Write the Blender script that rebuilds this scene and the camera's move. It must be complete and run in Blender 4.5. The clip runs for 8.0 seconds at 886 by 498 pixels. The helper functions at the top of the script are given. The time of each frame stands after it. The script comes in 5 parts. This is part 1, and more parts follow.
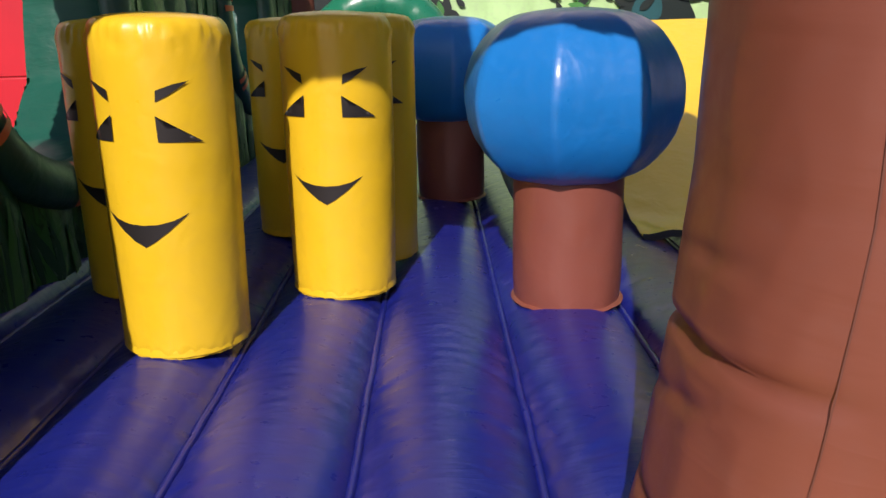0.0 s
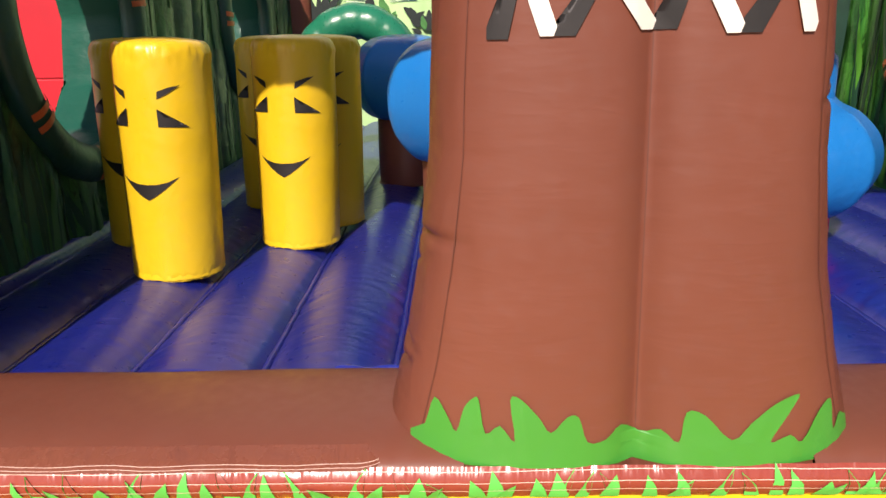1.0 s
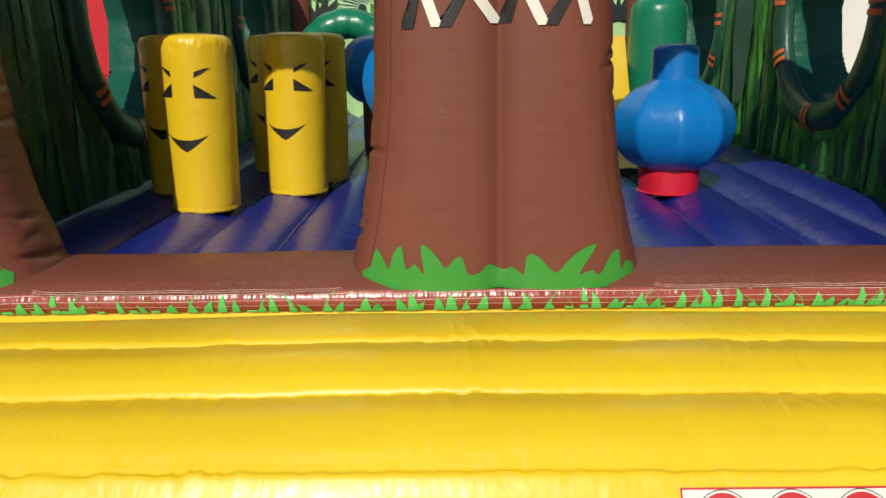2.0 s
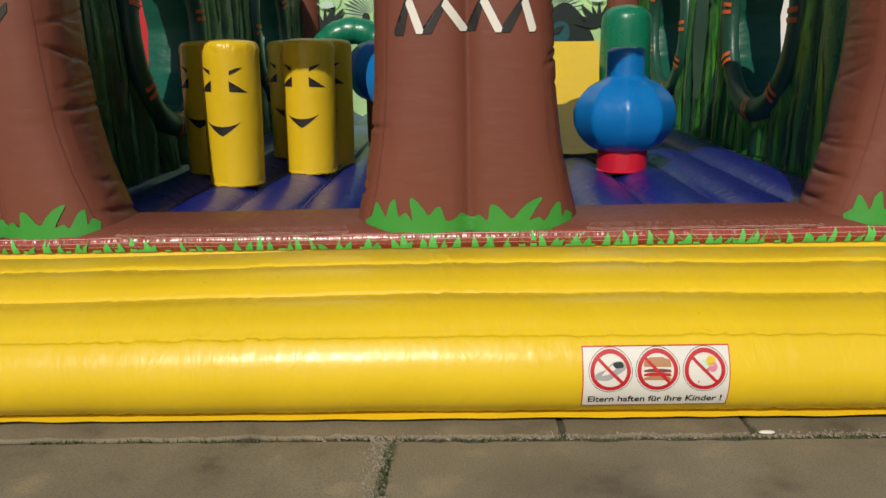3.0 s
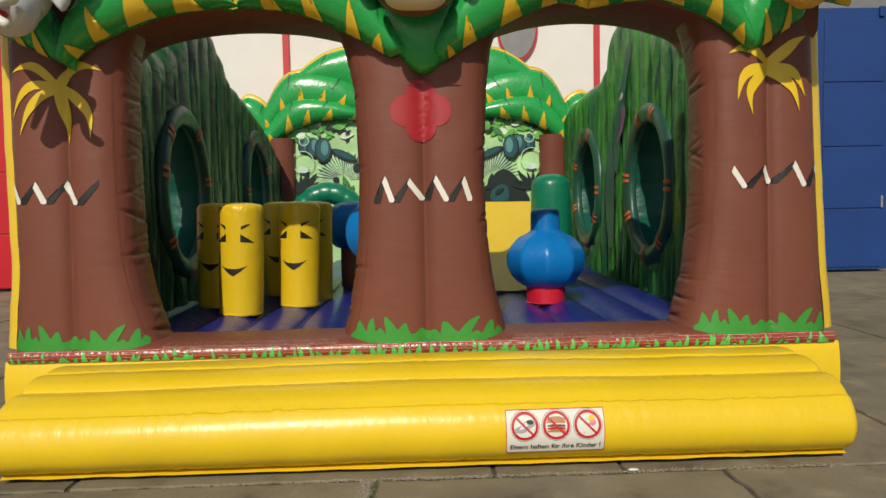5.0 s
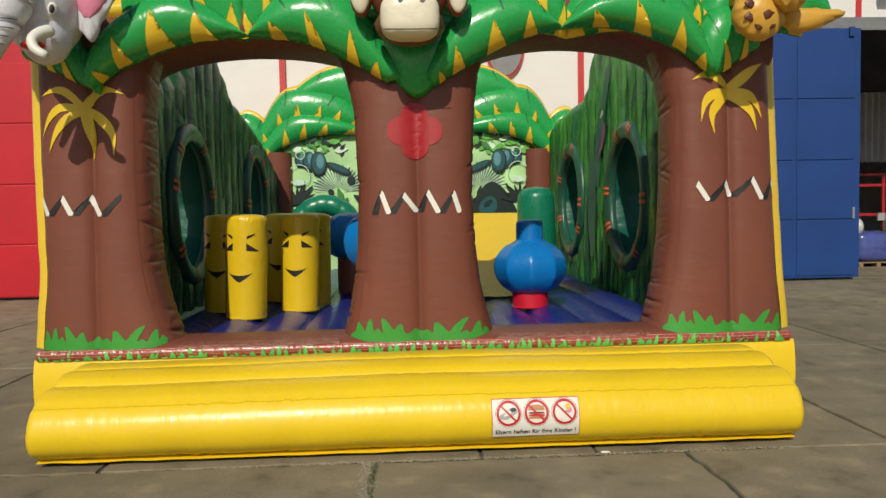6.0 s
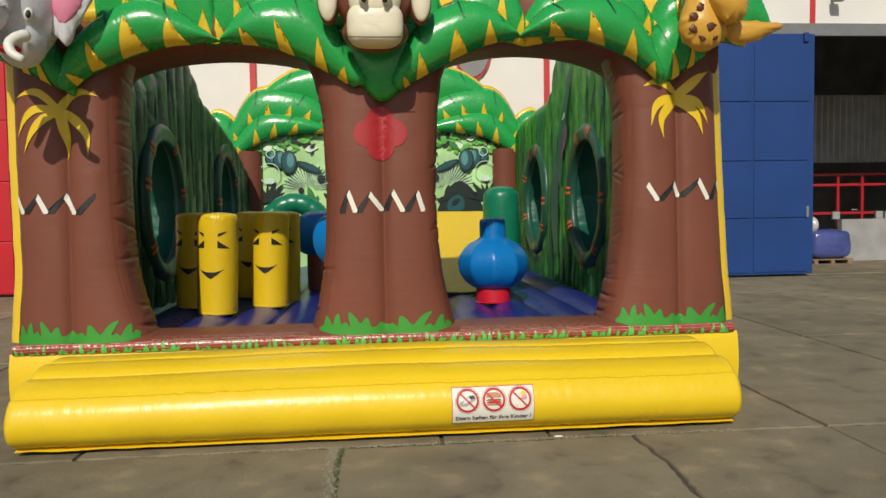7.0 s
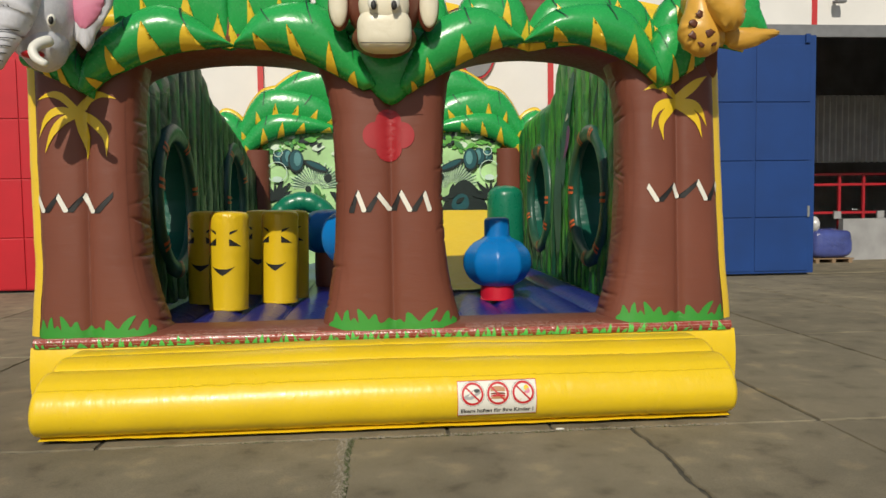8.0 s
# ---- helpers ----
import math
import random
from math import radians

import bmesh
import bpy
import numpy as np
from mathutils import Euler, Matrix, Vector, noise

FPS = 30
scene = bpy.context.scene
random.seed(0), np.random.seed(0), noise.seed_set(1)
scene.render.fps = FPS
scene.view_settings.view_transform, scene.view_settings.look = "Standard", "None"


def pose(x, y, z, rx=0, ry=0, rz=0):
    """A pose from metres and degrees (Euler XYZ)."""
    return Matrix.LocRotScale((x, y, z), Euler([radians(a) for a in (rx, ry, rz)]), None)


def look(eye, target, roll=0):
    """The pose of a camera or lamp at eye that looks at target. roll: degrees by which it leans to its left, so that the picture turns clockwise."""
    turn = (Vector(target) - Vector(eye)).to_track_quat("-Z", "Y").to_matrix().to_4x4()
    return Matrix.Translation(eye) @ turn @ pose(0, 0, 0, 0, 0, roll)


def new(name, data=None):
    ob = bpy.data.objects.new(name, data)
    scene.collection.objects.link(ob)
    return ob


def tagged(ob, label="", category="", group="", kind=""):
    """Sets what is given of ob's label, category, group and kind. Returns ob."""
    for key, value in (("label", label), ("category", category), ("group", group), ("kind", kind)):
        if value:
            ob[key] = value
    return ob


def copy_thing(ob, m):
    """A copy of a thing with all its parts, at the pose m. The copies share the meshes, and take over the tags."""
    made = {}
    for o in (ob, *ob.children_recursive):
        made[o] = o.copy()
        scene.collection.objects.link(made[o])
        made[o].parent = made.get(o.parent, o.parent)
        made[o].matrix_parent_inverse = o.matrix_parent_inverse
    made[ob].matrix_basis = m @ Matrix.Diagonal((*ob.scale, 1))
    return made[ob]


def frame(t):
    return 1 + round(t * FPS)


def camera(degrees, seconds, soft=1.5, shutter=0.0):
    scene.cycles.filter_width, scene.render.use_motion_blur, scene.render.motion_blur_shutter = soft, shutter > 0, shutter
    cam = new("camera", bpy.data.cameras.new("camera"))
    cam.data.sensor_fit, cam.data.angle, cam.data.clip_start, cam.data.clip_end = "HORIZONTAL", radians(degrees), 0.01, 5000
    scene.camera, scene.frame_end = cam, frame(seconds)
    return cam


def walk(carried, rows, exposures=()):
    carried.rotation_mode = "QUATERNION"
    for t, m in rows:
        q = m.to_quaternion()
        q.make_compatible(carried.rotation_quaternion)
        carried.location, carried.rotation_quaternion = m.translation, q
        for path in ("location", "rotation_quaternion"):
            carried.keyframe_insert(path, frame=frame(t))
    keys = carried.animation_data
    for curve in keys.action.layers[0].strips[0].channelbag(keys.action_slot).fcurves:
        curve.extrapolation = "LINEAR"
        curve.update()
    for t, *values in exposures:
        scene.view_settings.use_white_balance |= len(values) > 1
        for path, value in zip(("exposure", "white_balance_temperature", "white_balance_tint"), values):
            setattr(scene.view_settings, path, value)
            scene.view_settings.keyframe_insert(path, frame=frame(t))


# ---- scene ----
cam = camera(61.8, 8.0)
PATH = [
    (0, (-0.025, 0.001, 1.555), (-0.016, 1.917, 0.982), -1.7),
    (0.5, (0.163, -0.407, 1.600), (0.139, 1.506, 1.017), -1.5),
    (1, (0.408, -0.951, 1.614), (0.373, 0.969, 1.056), -1.1),
    (1.5, (0.572, -1.58, 1.588), (0.532, 0.342, 1.041), -1.1),
    (2, (0.684, -2.165, 1.560), (0.641, -0.240, 1.015), -1.1),
    (3.3, (0.816, -3.41, 1.546), (0.761, -1.481, 1.018), -1.3),
    (3.5, (0.787, -3.571, 1.569), (0.741, -1.645, 1.035), -1.1),
    (4, (0.8, -3.984, 1.601), (0.764, -2.057, 1.066), -1.1),
    (4.5, (0.778, -4.289, 1.642), (0.809, -2.329, 1.247), -1.1),
    (5, (0.769, -4.662, 1.626), (0.844, -2.668, 1.49), -1.1),
    (6.3, (0.727, -5.289, 1.634), (0.857, -3.296, 1.528), -1.1),
    (6.5, (0.731, -5.34, 1.628), (0.889, -3.349, 1.522), -1.0),
    (7, (0.78, -5.492, 1.642), (0.958, -3.503, 1.528), -1.0),
    (7.5, (0.787, -5.599, 1.656), (0.962, -3.61, 1.54), -0.9),
    (8, (0.74, -5.687, 1.665), (0.909, -3.697, 1.544), -0.8),
]
EXPO = [(0.0, 0.42, 6500, 28), (0.5, 0.58, 6600, 30), (1.0, 0.64, 6850, 25), (2.0, 0.0, 6500, 10), (3.4, -0.33, 6600, 12), (4.1, -0.44, 6650, 13), (5.0, -0.2, 6600, 9), (6.5, -0.15, 6600, 8), (8.0, -0.15, 6600, 8)]
walk(cam, [(t, look(eye, target, roll)) for t, eye, target, roll in PATH], EXPO)

# ---- world and sun ----
SUN = Vector((-0.215, -1.0, 0.79)).normalized()
world = bpy.data.worlds.new("world")
scene.world = world
world.use_nodes = True
wn = world.node_tree
sky = wn.nodes.new("ShaderNodeTexSky")
sky.sky_type = "NISHITA"
sky.sun_disc = False
sky.sun_elevation = math.asin(SUN.z)
sky.sun_rotation = math.atan2(SUN.x, SUN.y)
wn.links.new(sky.outputs[0], wn.nodes["Background"].inputs[0])
wn.nodes["Background"].inputs[1].default_value = 0.076
sun_data = bpy.data.lights.new("sun", "SUN")
sun_data.energy, sun_data.angle, sun_data.color = 3.8, radians(0.5), (1.0, 0.93, 0.82)
sun = new("sun", sun_data)
sun.matrix_world = look((0, 0, 20), Vector((0, 0, 20)) - SUN)


# ---- materials ----
def base_material(name):
    m = bpy.data.materials.new(name)
    m.use_nodes = True
    return m, m.node_tree.nodes, m.node_tree.links, m.node_tree.nodes["Principled BSDF"]


def noise_node(nodes, links, coord, scale, detail=4.0, stretch=(1, 1, 1), distortion=0.0):
    mp = nodes.new("ShaderNodeMapping")
    mp.inputs["Scale"].default_value = stretch
    links.new(coord, mp.inputs["Vector"])
    n = nodes.new("ShaderNodeTexNoise")
    n.inputs["Scale"].default_value = scale
    n.inputs["Detail"].default_value = detail
    n.inputs["Distortion"].default_value = distortion
    links.new(mp.outputs[0], n.inputs["Vector"])
    return n.outputs[0]


def ramp(nodes, links, value, stops):
    r = nodes.new("ShaderNodeValToRGB")
    e = r.color_ramp.elements
    while len(e) < len(stops):
        e.new(0.5)
    for el, (p, c) in zip(e, stops):
        el.position, el.color = p, (*c, 1)
    links.new(value, r.inputs[0])
    return r.outputs[0]


def shade(c, k):
    return tuple(min(1.0, max(0.0, v * k)) for v in c)


def vinyl(name, colour, rough=0.36, wrinkle=0.25, fade=0.12, dirt=0.10, stretch=(1, 1, 1), spec=0.5, crease=0.10):
    """Coated PVC cloth: slightly uneven colour, soft gloss, shallow creases and a fine weave."""
    m, n, l, p = base_material(name)
    co = n.new("ShaderNodeTexCoord").outputs["Object"]
    big = noise_node(n, l, co, 1.7, 3)
    col = ramp(n, l, big, [(0.25, shade(colour, 1 - fade)), (0.75, shade(colour, 1 + fade))])
    small = noise_node(n, l, co, 23, 6)
    dust = ramp(n, l, small, [(0.5, (0, 0, 0)), (0.8, (dirt, dirt, dirt))])
    mix = n.new("ShaderNodeMix")
    mix.data_type = "RGBA"
    l.new(dust, mix.inputs["Factor"])
    l.new(col, mix.inputs["A"])
    g = sum(colour) / 3
    mix.inputs["B"].default_value = (*[0.6 * c + 0.4 * (0.35 * g + 0.12) for c in colour], 1)
    l.new(mix.outputs["Result"], p.inputs["Base Color"])
    rr = ramp(n, l, small, [(0.2, (rough * 0.75,) * 3), (0.85, (rough * 1.35,) * 3)])
    l.new(rr, p.inputs["Roughness"])
    p.inputs["Specular IOR Level"].default_value = spec
    w1 = noise_node(n, l, co, 5.5, 3, stretch, 0.4)
    b1 = n.new("ShaderNodeBump")
    b1.inputs["Strength"].default_value = wrinkle
    b1.inputs["Distance"].default_value = 0.03
    l.new(w1, b1.inputs["Height"])
    w2 = noise_node(n, l, co, 900, 1)
    # sparse thin creases
    w3 = ramp(n, l, noise_node(n, l, co, 9.0, 1, stretch, 0.15), [(0.38, (0, 0, 0)), (0.5, (1, 1, 1)), (0.56, (0, 0, 0))])
    m3 = ramp(n, l, noise_node(n, l, co, 3.1, 2), [(0.5, (0, 0, 0)), (0.68, (1, 1, 1))])
    mm = n.new("ShaderNodeMath")
    mm.operation = "MULTIPLY"
    l.new(w3, mm.inputs[0])
    l.new(m3, mm.inputs[1])
    b3 = n.new("ShaderNodeBump")
    b3.inputs["Strength"].default_value = crease
    b3.inputs["Distance"].default_value = 0.006
    l.new(mm.outputs[0], b3.inputs["Height"])
    l.new(b1.outputs[0], b3.inputs["Normal"])
    b2 = n.new("ShaderNodeBump")
    b2.inputs["Strength"].default_value = 0.05
    b2.inputs["Distance"].default_value = 0.001
    l.new(w2, b2.inputs["Height"])
    l.new(b3.outputs[0], b2.inputs["Normal"])
    l.new(b2.outputs[0], p.inputs["Normal"])
    return m


def plain(name, colour, rough=0.5, metal=0.0, vary=0.12, scale=6.0, bump=0.05):
    m, n, l, p = base_material(name)
    co = n.new("ShaderNodeTexCoord").outputs["Object"]
    a = noise_node(n, l, co, scale, 6)
    l.new(ramp(n, l, a, [(0.25, shade(colour, 1 - vary)), (0.75, shade(colour, 1 + vary))]), p.inputs["Base Color"])
    p.inputs["Roughness"].default_value = rough
    p.inputs["Metallic"].default_value = metal
    b = n.new("ShaderNodeBump")
    b.inputs["Strength"].default_value = bump
    b.inputs["Distance"].default_value = 0.01
    l.new(noise_node(n, l, co, scale * 9, 5), b.inputs["Height"])
    l.new(b.outputs[0], p.inputs["Normal"])
    return m


def foliage_print(name, dark, mid, light, teal, amount=0.5):
    """Vinyl printed with upright blades and leaves in several greens."""
    m, n, l, p = base_material(name)
    co = n.new("ShaderNodeTexCoord").outputs["Object"]
    a = noise_node(n, l, co, 2.0, 5, (1, 3.4, 0.32), 0.9)
    c1 = ramp(n, l, a, [(0.30, dark), (0.47, mid), (0.60, light), (0.72, mid)])
    b = noise_node(n, l, co, 1.1, 3, (1, 1, 0.7), 0.8)
    f = ramp(n, l, b, [(0.52, (0, 0, 0)), (0.60, (amount,) * 3)])
    mix = n.new("ShaderNodeMix")
    mix.data_type = "RGBA"
    l.new(f, mix.inputs["Factor"])
    l.new(c1, mix.inputs["A"])
    mix.inputs["B"].default_value = (*teal, 1)
    # dark blade edges
    w = noise_node(n, l, co, 3.6, 2, (1, 2.0, 0.6), 2.0)
    e = ramp(n, l, w, [(0.47, (1, 1, 1)), (0.495, (0.25, 0.25, 0.25)), (0.52, (1, 1, 1))])
    mul = n.new("ShaderNodeMix")
    mul.data_type, mul.blend_type = "RGBA", "MULTIPLY"
    mul.inputs["Factor"].default_value = 0.8
    l.new(mix.outputs["Result"], mul.inputs["A"])
    l.new(e, mul.inputs["B"])
    l.new(mul.outputs["Result"], p.inputs["Base Color"])
    p.inputs["Roughness"].default_value = 0.38
    bp = n.new("ShaderNodeBump")
    bp.inputs["Strength"].default_value = 0.3
    bp.inputs["Distance"].default_value = 0.03
    l.new(noise_node(n, l, co, 6, 3, (1, 1, 2), 1.0), bp.inputs["Height"])
    l.new(bp.outputs[0], p.inputs["Normal"])
    return m


def concrete(name, colour):
    m, n, l, p = base_material(name)
    co = n.new("ShaderNodeTexCoord").outputs["Object"]
    info = n.new("ShaderNodeObjectInfo")
    big = noise_node(n, l, co, 0.9, 5, (1, 1, 1), 0.7)
    col = ramp(n, l, big, [(0.25, shade(colour, 0.72)), (0.5, colour), (0.78, shade(colour, 1.22))])
    blot = noise_node(n, l, co, 3.2, 12, (1, 1, 1), 0.1)
    stain = ramp(n, l, blot, [(0.28, (0.42, 0.40, 0.37)), (0.42, (0.88, 0.87, 0.85)), (0.58, (1.0, 1.0, 1.0)), (0.70, (1.45, 1.38, 1.25))])
    mul = n.new("ShaderNodeMix")
    mul.data_type, mul.blend_type = "RGBA", "MULTIPLY"
    mul.inputs["Factor"].default_value = 0.75
    l.new(col, mul.inputs["A"])
    l.new(stain, mul.inputs["B"])
    fine = noise_node(n, l, co, 140, 5)
    speck = ramp(n, l, fine, [(0.34, (0.55, 0.55, 0.55)), (0.5, (0.95, 0.95, 0.95)), (0.66, (1.15, 1.15, 1.1))])
    mul2 = n.new("ShaderNodeMix")
    mul2.data_type, mul2.blend_type = "RGBA", "MULTIPLY"
    mul2.inputs["Factor"].default_value = 0.5
    l.new(mul.outputs["Result"], mul2.inputs["A"])
    l.new(speck, mul2.inputs["B"])
    hsv = n.new("ShaderNodeHueSaturation")
    mr = n.new("ShaderNodeMapRange")
    mr.inputs["To Min"].default_value, mr.inputs["To Max"].default_value = 0.88, 1.12
    l.new(info.outputs["Random"], mr.inputs["Value"])
    l.new(mr.outputs[0], hsv.inputs["Value"])
    l.new(mul2.outputs["Result"], hsv.inputs["Color"])
    l.new(hsv.outputs[0], p.inputs["Base Color"])
    p.inputs["Roughness"].default_value = 0.85
    b = n.new("ShaderNodeBump")
    b.inputs["Strength"].default_value = 0.22
    b.inputs["Distance"].default_value = 0.005
    l.new(noise_node(n, l, co, 60, 7), b.inputs["Height"])
    l.new(b.outputs[0], p.inputs["Normal"])
    return m


YELLOW = vinyl("yellow_vinyl", (0.755, 0.518, 0.014), 0.33, 0.20, 0.05, 0.10, (1.6, 0.6, 0.6))
YELLOW_POST = vinyl("yellow_post_vinyl", (0.72, 0.485, 0.014), 0.34, 0.26, 0.05, 0.06)
BROWN = vinyl("brown_vinyl", (0.172, 0.056, 0.034), 0.44, 0.10, 0.08, 0.08, (0.5, 0.5, 2.2), 0.3, 0.05)
BROWN_POST = vinyl("brown_post_vinyl", (0.21, 0.065, 0.042), 0.42, 0.2, 0.08, 0.08)
BAND = vinyl("red_band_vinyl", (0.29, 0.055, 0.036), 0.24, 0.4, 0.1, 0.08, (3, 1, 0.6))
FLOOR_BLUE = vinyl("blue_floor_vinyl", (0.010, 0.017, 0.19), 0.31, 0.14, 0.15, 0.12, (0.8, 2.6, 1))
BALL_BLUE = vinyl("blue_ball_vinyl", (0.002, 0.17, 0.50), 0.33, 0.25, 0.05, 0.06)
RED = vinyl("red_vinyl", (0.55, 0.012, 0.03), 0.35, 0.3, 0.06, 0.05)
LEAF = vinyl("leaf_green_vinyl", (0.022, 0.33, 0.072), 0.25, 0.3, 0.08, 0.05)
LEAF_YELLOW = vinyl("leaf_yellow_vinyl", (0.78, 0.52, 0.035), 0.32, 0.2, 0.06, 0.05)
GRASS_LIGHT = vinyl("pale_grass_vinyl", (0.09, 0.55, 0.10), 0.4, 0.2, 0.05, 0.05)
HEM_BLUE = vinyl("glossy_blue_hem_vinyl", (0.014, 0.026, 0.24), 0.24, 0.5, 0.15, 0.1, (2, 1, 1), 0.7)
GRASS = vinyl("grass_green_vinyl", (0.040, 0.275, 0.034), 0.4, 0.2, 0.05, 0.05)
TUBE_GREEN = vinyl("tube_green_vinyl", (0.006, 0.17, 0.09), 0.3, 0.3, 0.08, 0.05)
RING_TEAL = vinyl("ring_teal_vinyl", (0.014, 0.075, 0.045), 0.38, 0.4, 0.2, 0.15)
TUNNEL = vinyl("tunnel_green_vinyl", (0.008, 0.080, 0.052), 0.36, 0.3, 0.15, 0.08, (1, 1, 2.5), 0.2)
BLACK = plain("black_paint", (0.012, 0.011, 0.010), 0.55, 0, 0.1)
BLADE_EDGE = plain("dark_outline_paint", (0.012, 0.06, 0.03), 0.5, 0, 0.1)
WHITE = plain("white_vinyl", (0.72, 0.70, 0.62), 0.45, 0, 0.04)
ORANGE = plain("orange_print", (0.62, 0.125, 0.035), 0.45, 0, 0.12)
PINK = vinyl("pink_vinyl", (0.62, 0.20, 0.30), 0.36, 0.3)
PURPLE = plain("purple_print", (0.25, 0.035, 0.22), 0.45)
RED_PAINT = plain("red_flower_print", (0.34, 0.012, 0.016), 0.42, 0, 0.06)
# left wall faces away from the sun: its shade is mixed into darker greens
SIDE_L = foliage_print("shaded_jungle_print", (0.007, 0.029, 0.015), (0.012, 0.070, 0.021), (0.025, 0.125, 0.025), (0.012, 0.05, 0.045), 0.75)
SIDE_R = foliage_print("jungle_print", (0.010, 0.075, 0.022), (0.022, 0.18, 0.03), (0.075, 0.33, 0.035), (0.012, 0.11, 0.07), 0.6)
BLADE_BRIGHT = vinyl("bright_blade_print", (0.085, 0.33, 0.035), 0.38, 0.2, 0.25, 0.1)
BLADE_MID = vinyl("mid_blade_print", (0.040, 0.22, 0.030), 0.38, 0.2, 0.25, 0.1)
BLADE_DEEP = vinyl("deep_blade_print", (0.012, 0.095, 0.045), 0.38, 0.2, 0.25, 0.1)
# blade green for the left wall, darkened to carry that wall's shade
BLADE_SHADED = vinyl("shaded_blade_print", (0.030, 0.125, 0.028), 0.38, 0.2, 0.25, 0.1)
PRINT_SEA = plain("print_sea_green", (0.012, 0.085, 0.078), 0.45, 0, 0.3, 5)
PRINT_BG = vinyl("pale_jungle_print", (0.42, 0.68, 0.30), 0.4, 0.1, 0.25, 0.5)
PRINT_DARK = plain("print_black_green", (0.008, 0.018, 0.016), 0.45)
PRINT_TEAL = plain("print_teal", (0.015, 0.085, 0.095), 0.4)
PRINT_LEAF = plain("print_leaf", (0.13, 0.42, 0.07), 0.42, 0, 0.3, 8)
PRINT_PALE = plain("print_pale", (0.55, 0.72, 0.60), 0.42)
CAMO = foliage_print("grey_green_print", (0.06, 0.13, 0.10), (0.12, 0.22, 0.16), (0.2, 0.28, 0.22), (0.13, 0.10, 0.16), 0.5)
GREY_VINYL = vinyl("grey_vinyl", (0.60, 0.60, 0.635), 0.28, 0.3)
CREAM = vinyl("cream_vinyl", (0.72, 0.66, 0.50), 0.38, 0.35)
HEAD_BROWN = vinyl("head_brown_vinyl", (0.17, 0.048, 0.026), 0.4, 0.3)
GIRAFFE = vinyl("ochre_vinyl", (0.62, 0.34, 0.05), 0.36, 0.3)
SPOT = plain("dark_spot_print", (0.10, 0.03, 0.012), 0.45)
STITCH = plain("pale_stitching", (0.75, 0.55, 0.46), 0.5)
SEAM = plain("dark_seam", (0.11, 0.036, 0.022), 0.6)
CRUMB = plain("crumbled_concrete", (0.235, 0.205, 0.15), 0.95, 0, 0.35, 60)
SLAB = concrete("slab_concrete", (0.202, 0.172, 0.112))
JOINT = plain("joint_earth", (0.075, 0.068, 0.048), 0.95, 0, 0.4, 14, 0.5)
MOSS = plain("moss", (0.10, 0.12, 0.045), 0.9, 0, 0.4, 40, 0.5)
WALL_WHITE = plain("white_cladding", (0.72, 0.70, 0.66), 0.6, 0, 0.05, 1.5)
WALL_RED = plain("red_cladding", (0.50, 0.035, 0.035), 0.5, 0, 0.08, 1.5)
GATE_BLUE = plain("blue_gate_paint", (0.004, 0.040, 0.180), 0.56, 0, 0.14, 1.2, 0.08)
GATE_RED = plain("red_gate_paint", (0.48, 0.008, 0.018), 0.42, 0, 0.1, 1.2, 0.06)
GREY_STEEL = plain("grey_steel", (0.22, 0.22, 0.22), 0.45, 0.3, 0.1)
CHROME = plain("brushed_steel", (0.6, 0.6, 0.58), 0.3, 0.9, 0.05)
DARK_WALL = plain("dark_interior", (0.55, 0.56, 0.58), 0.8, 0, 0.25, 1.0)
PALE_WALL = plain("pale_low_wall", (0.30, 0.30, 0.30), 0.7, 0, 0.2, 2.0)
RACK_RED = plain("red_rack_paint", (0.35, 0.012, 0.02), 0.45)
WOOD = plain("pallet_wood", (0.24, 0.16, 0.09), 0.8, 0, 0.25, 9)
FILM = vinyl("blue_wrapped_film", (0.06, 0.08, 0.26), 0.18, 0.9, 0.4, 0.4)
PALE_FILM = vinyl("pale_wrapped_film", (0.55, 0.55, 0.55), 0.2, 0.9, 0.3, 0.3)
SIGN_RED = plain("sign_red", (0.50, 0.012, 0.018), 0.45, 0, 0.04)
TAN = plain("bun_tan", (0.45, 0.22, 0.09), 0.5)
SHOE_GREY = plain("shoe_grey", (0.34, 0.34, 0.33), 0.5)


# ---- mesh helpers ----
def part(name, data, mat, parent=None, label="", smooth=True):
    if isinstance(data, bmesh.types.BMesh):
        me = bpy.data.meshes.new(name)
        data.to_mesh(me)
        data.free()
    else:
        me = bpy.data.meshes.new(name)
        me.from_pydata(data[0], [], data[1])
        me.validate()
    if smooth:
        me.shade_smooth()
    for m in mat if isinstance(mat, (list, tuple)) else [mat]:
        me.materials.append(m)
    if not isinstance(data, bmesh.types.BMesh) and len(data) > 2:
        me.polygons.foreach_set("material_index", data[2])
    ob = new(name, me)
    if parent is not None:
        ob.parent = parent
    return tagged(ob, label)


def surf(f, nu, nv, wrap_u=False, wrap_v=False, skip=None):
    """A grid of points f(u, v), u and v from 0 to 1."""
    ku, kv = nu + (not wrap_u), nv + (not wrap_v)
    vs = [tuple(f(i / nu, j / nv)) for i in range(ku) for j in range(kv)]
    fs = []
    for i in range(nu):
        for j in range(nv):
            q = [(i % ku) * kv + j % kv, ((i + 1) % ku) * kv + j % kv, ((i + 1) % ku) * kv + (j + 1) % kv, (i % ku) * kv + (j + 1) % kv]
            if skip and skip([sum(vs[k][a] for k in q) / 4 for a in range(3)]):
                continue
            fs.append(q)
    return vs, fs


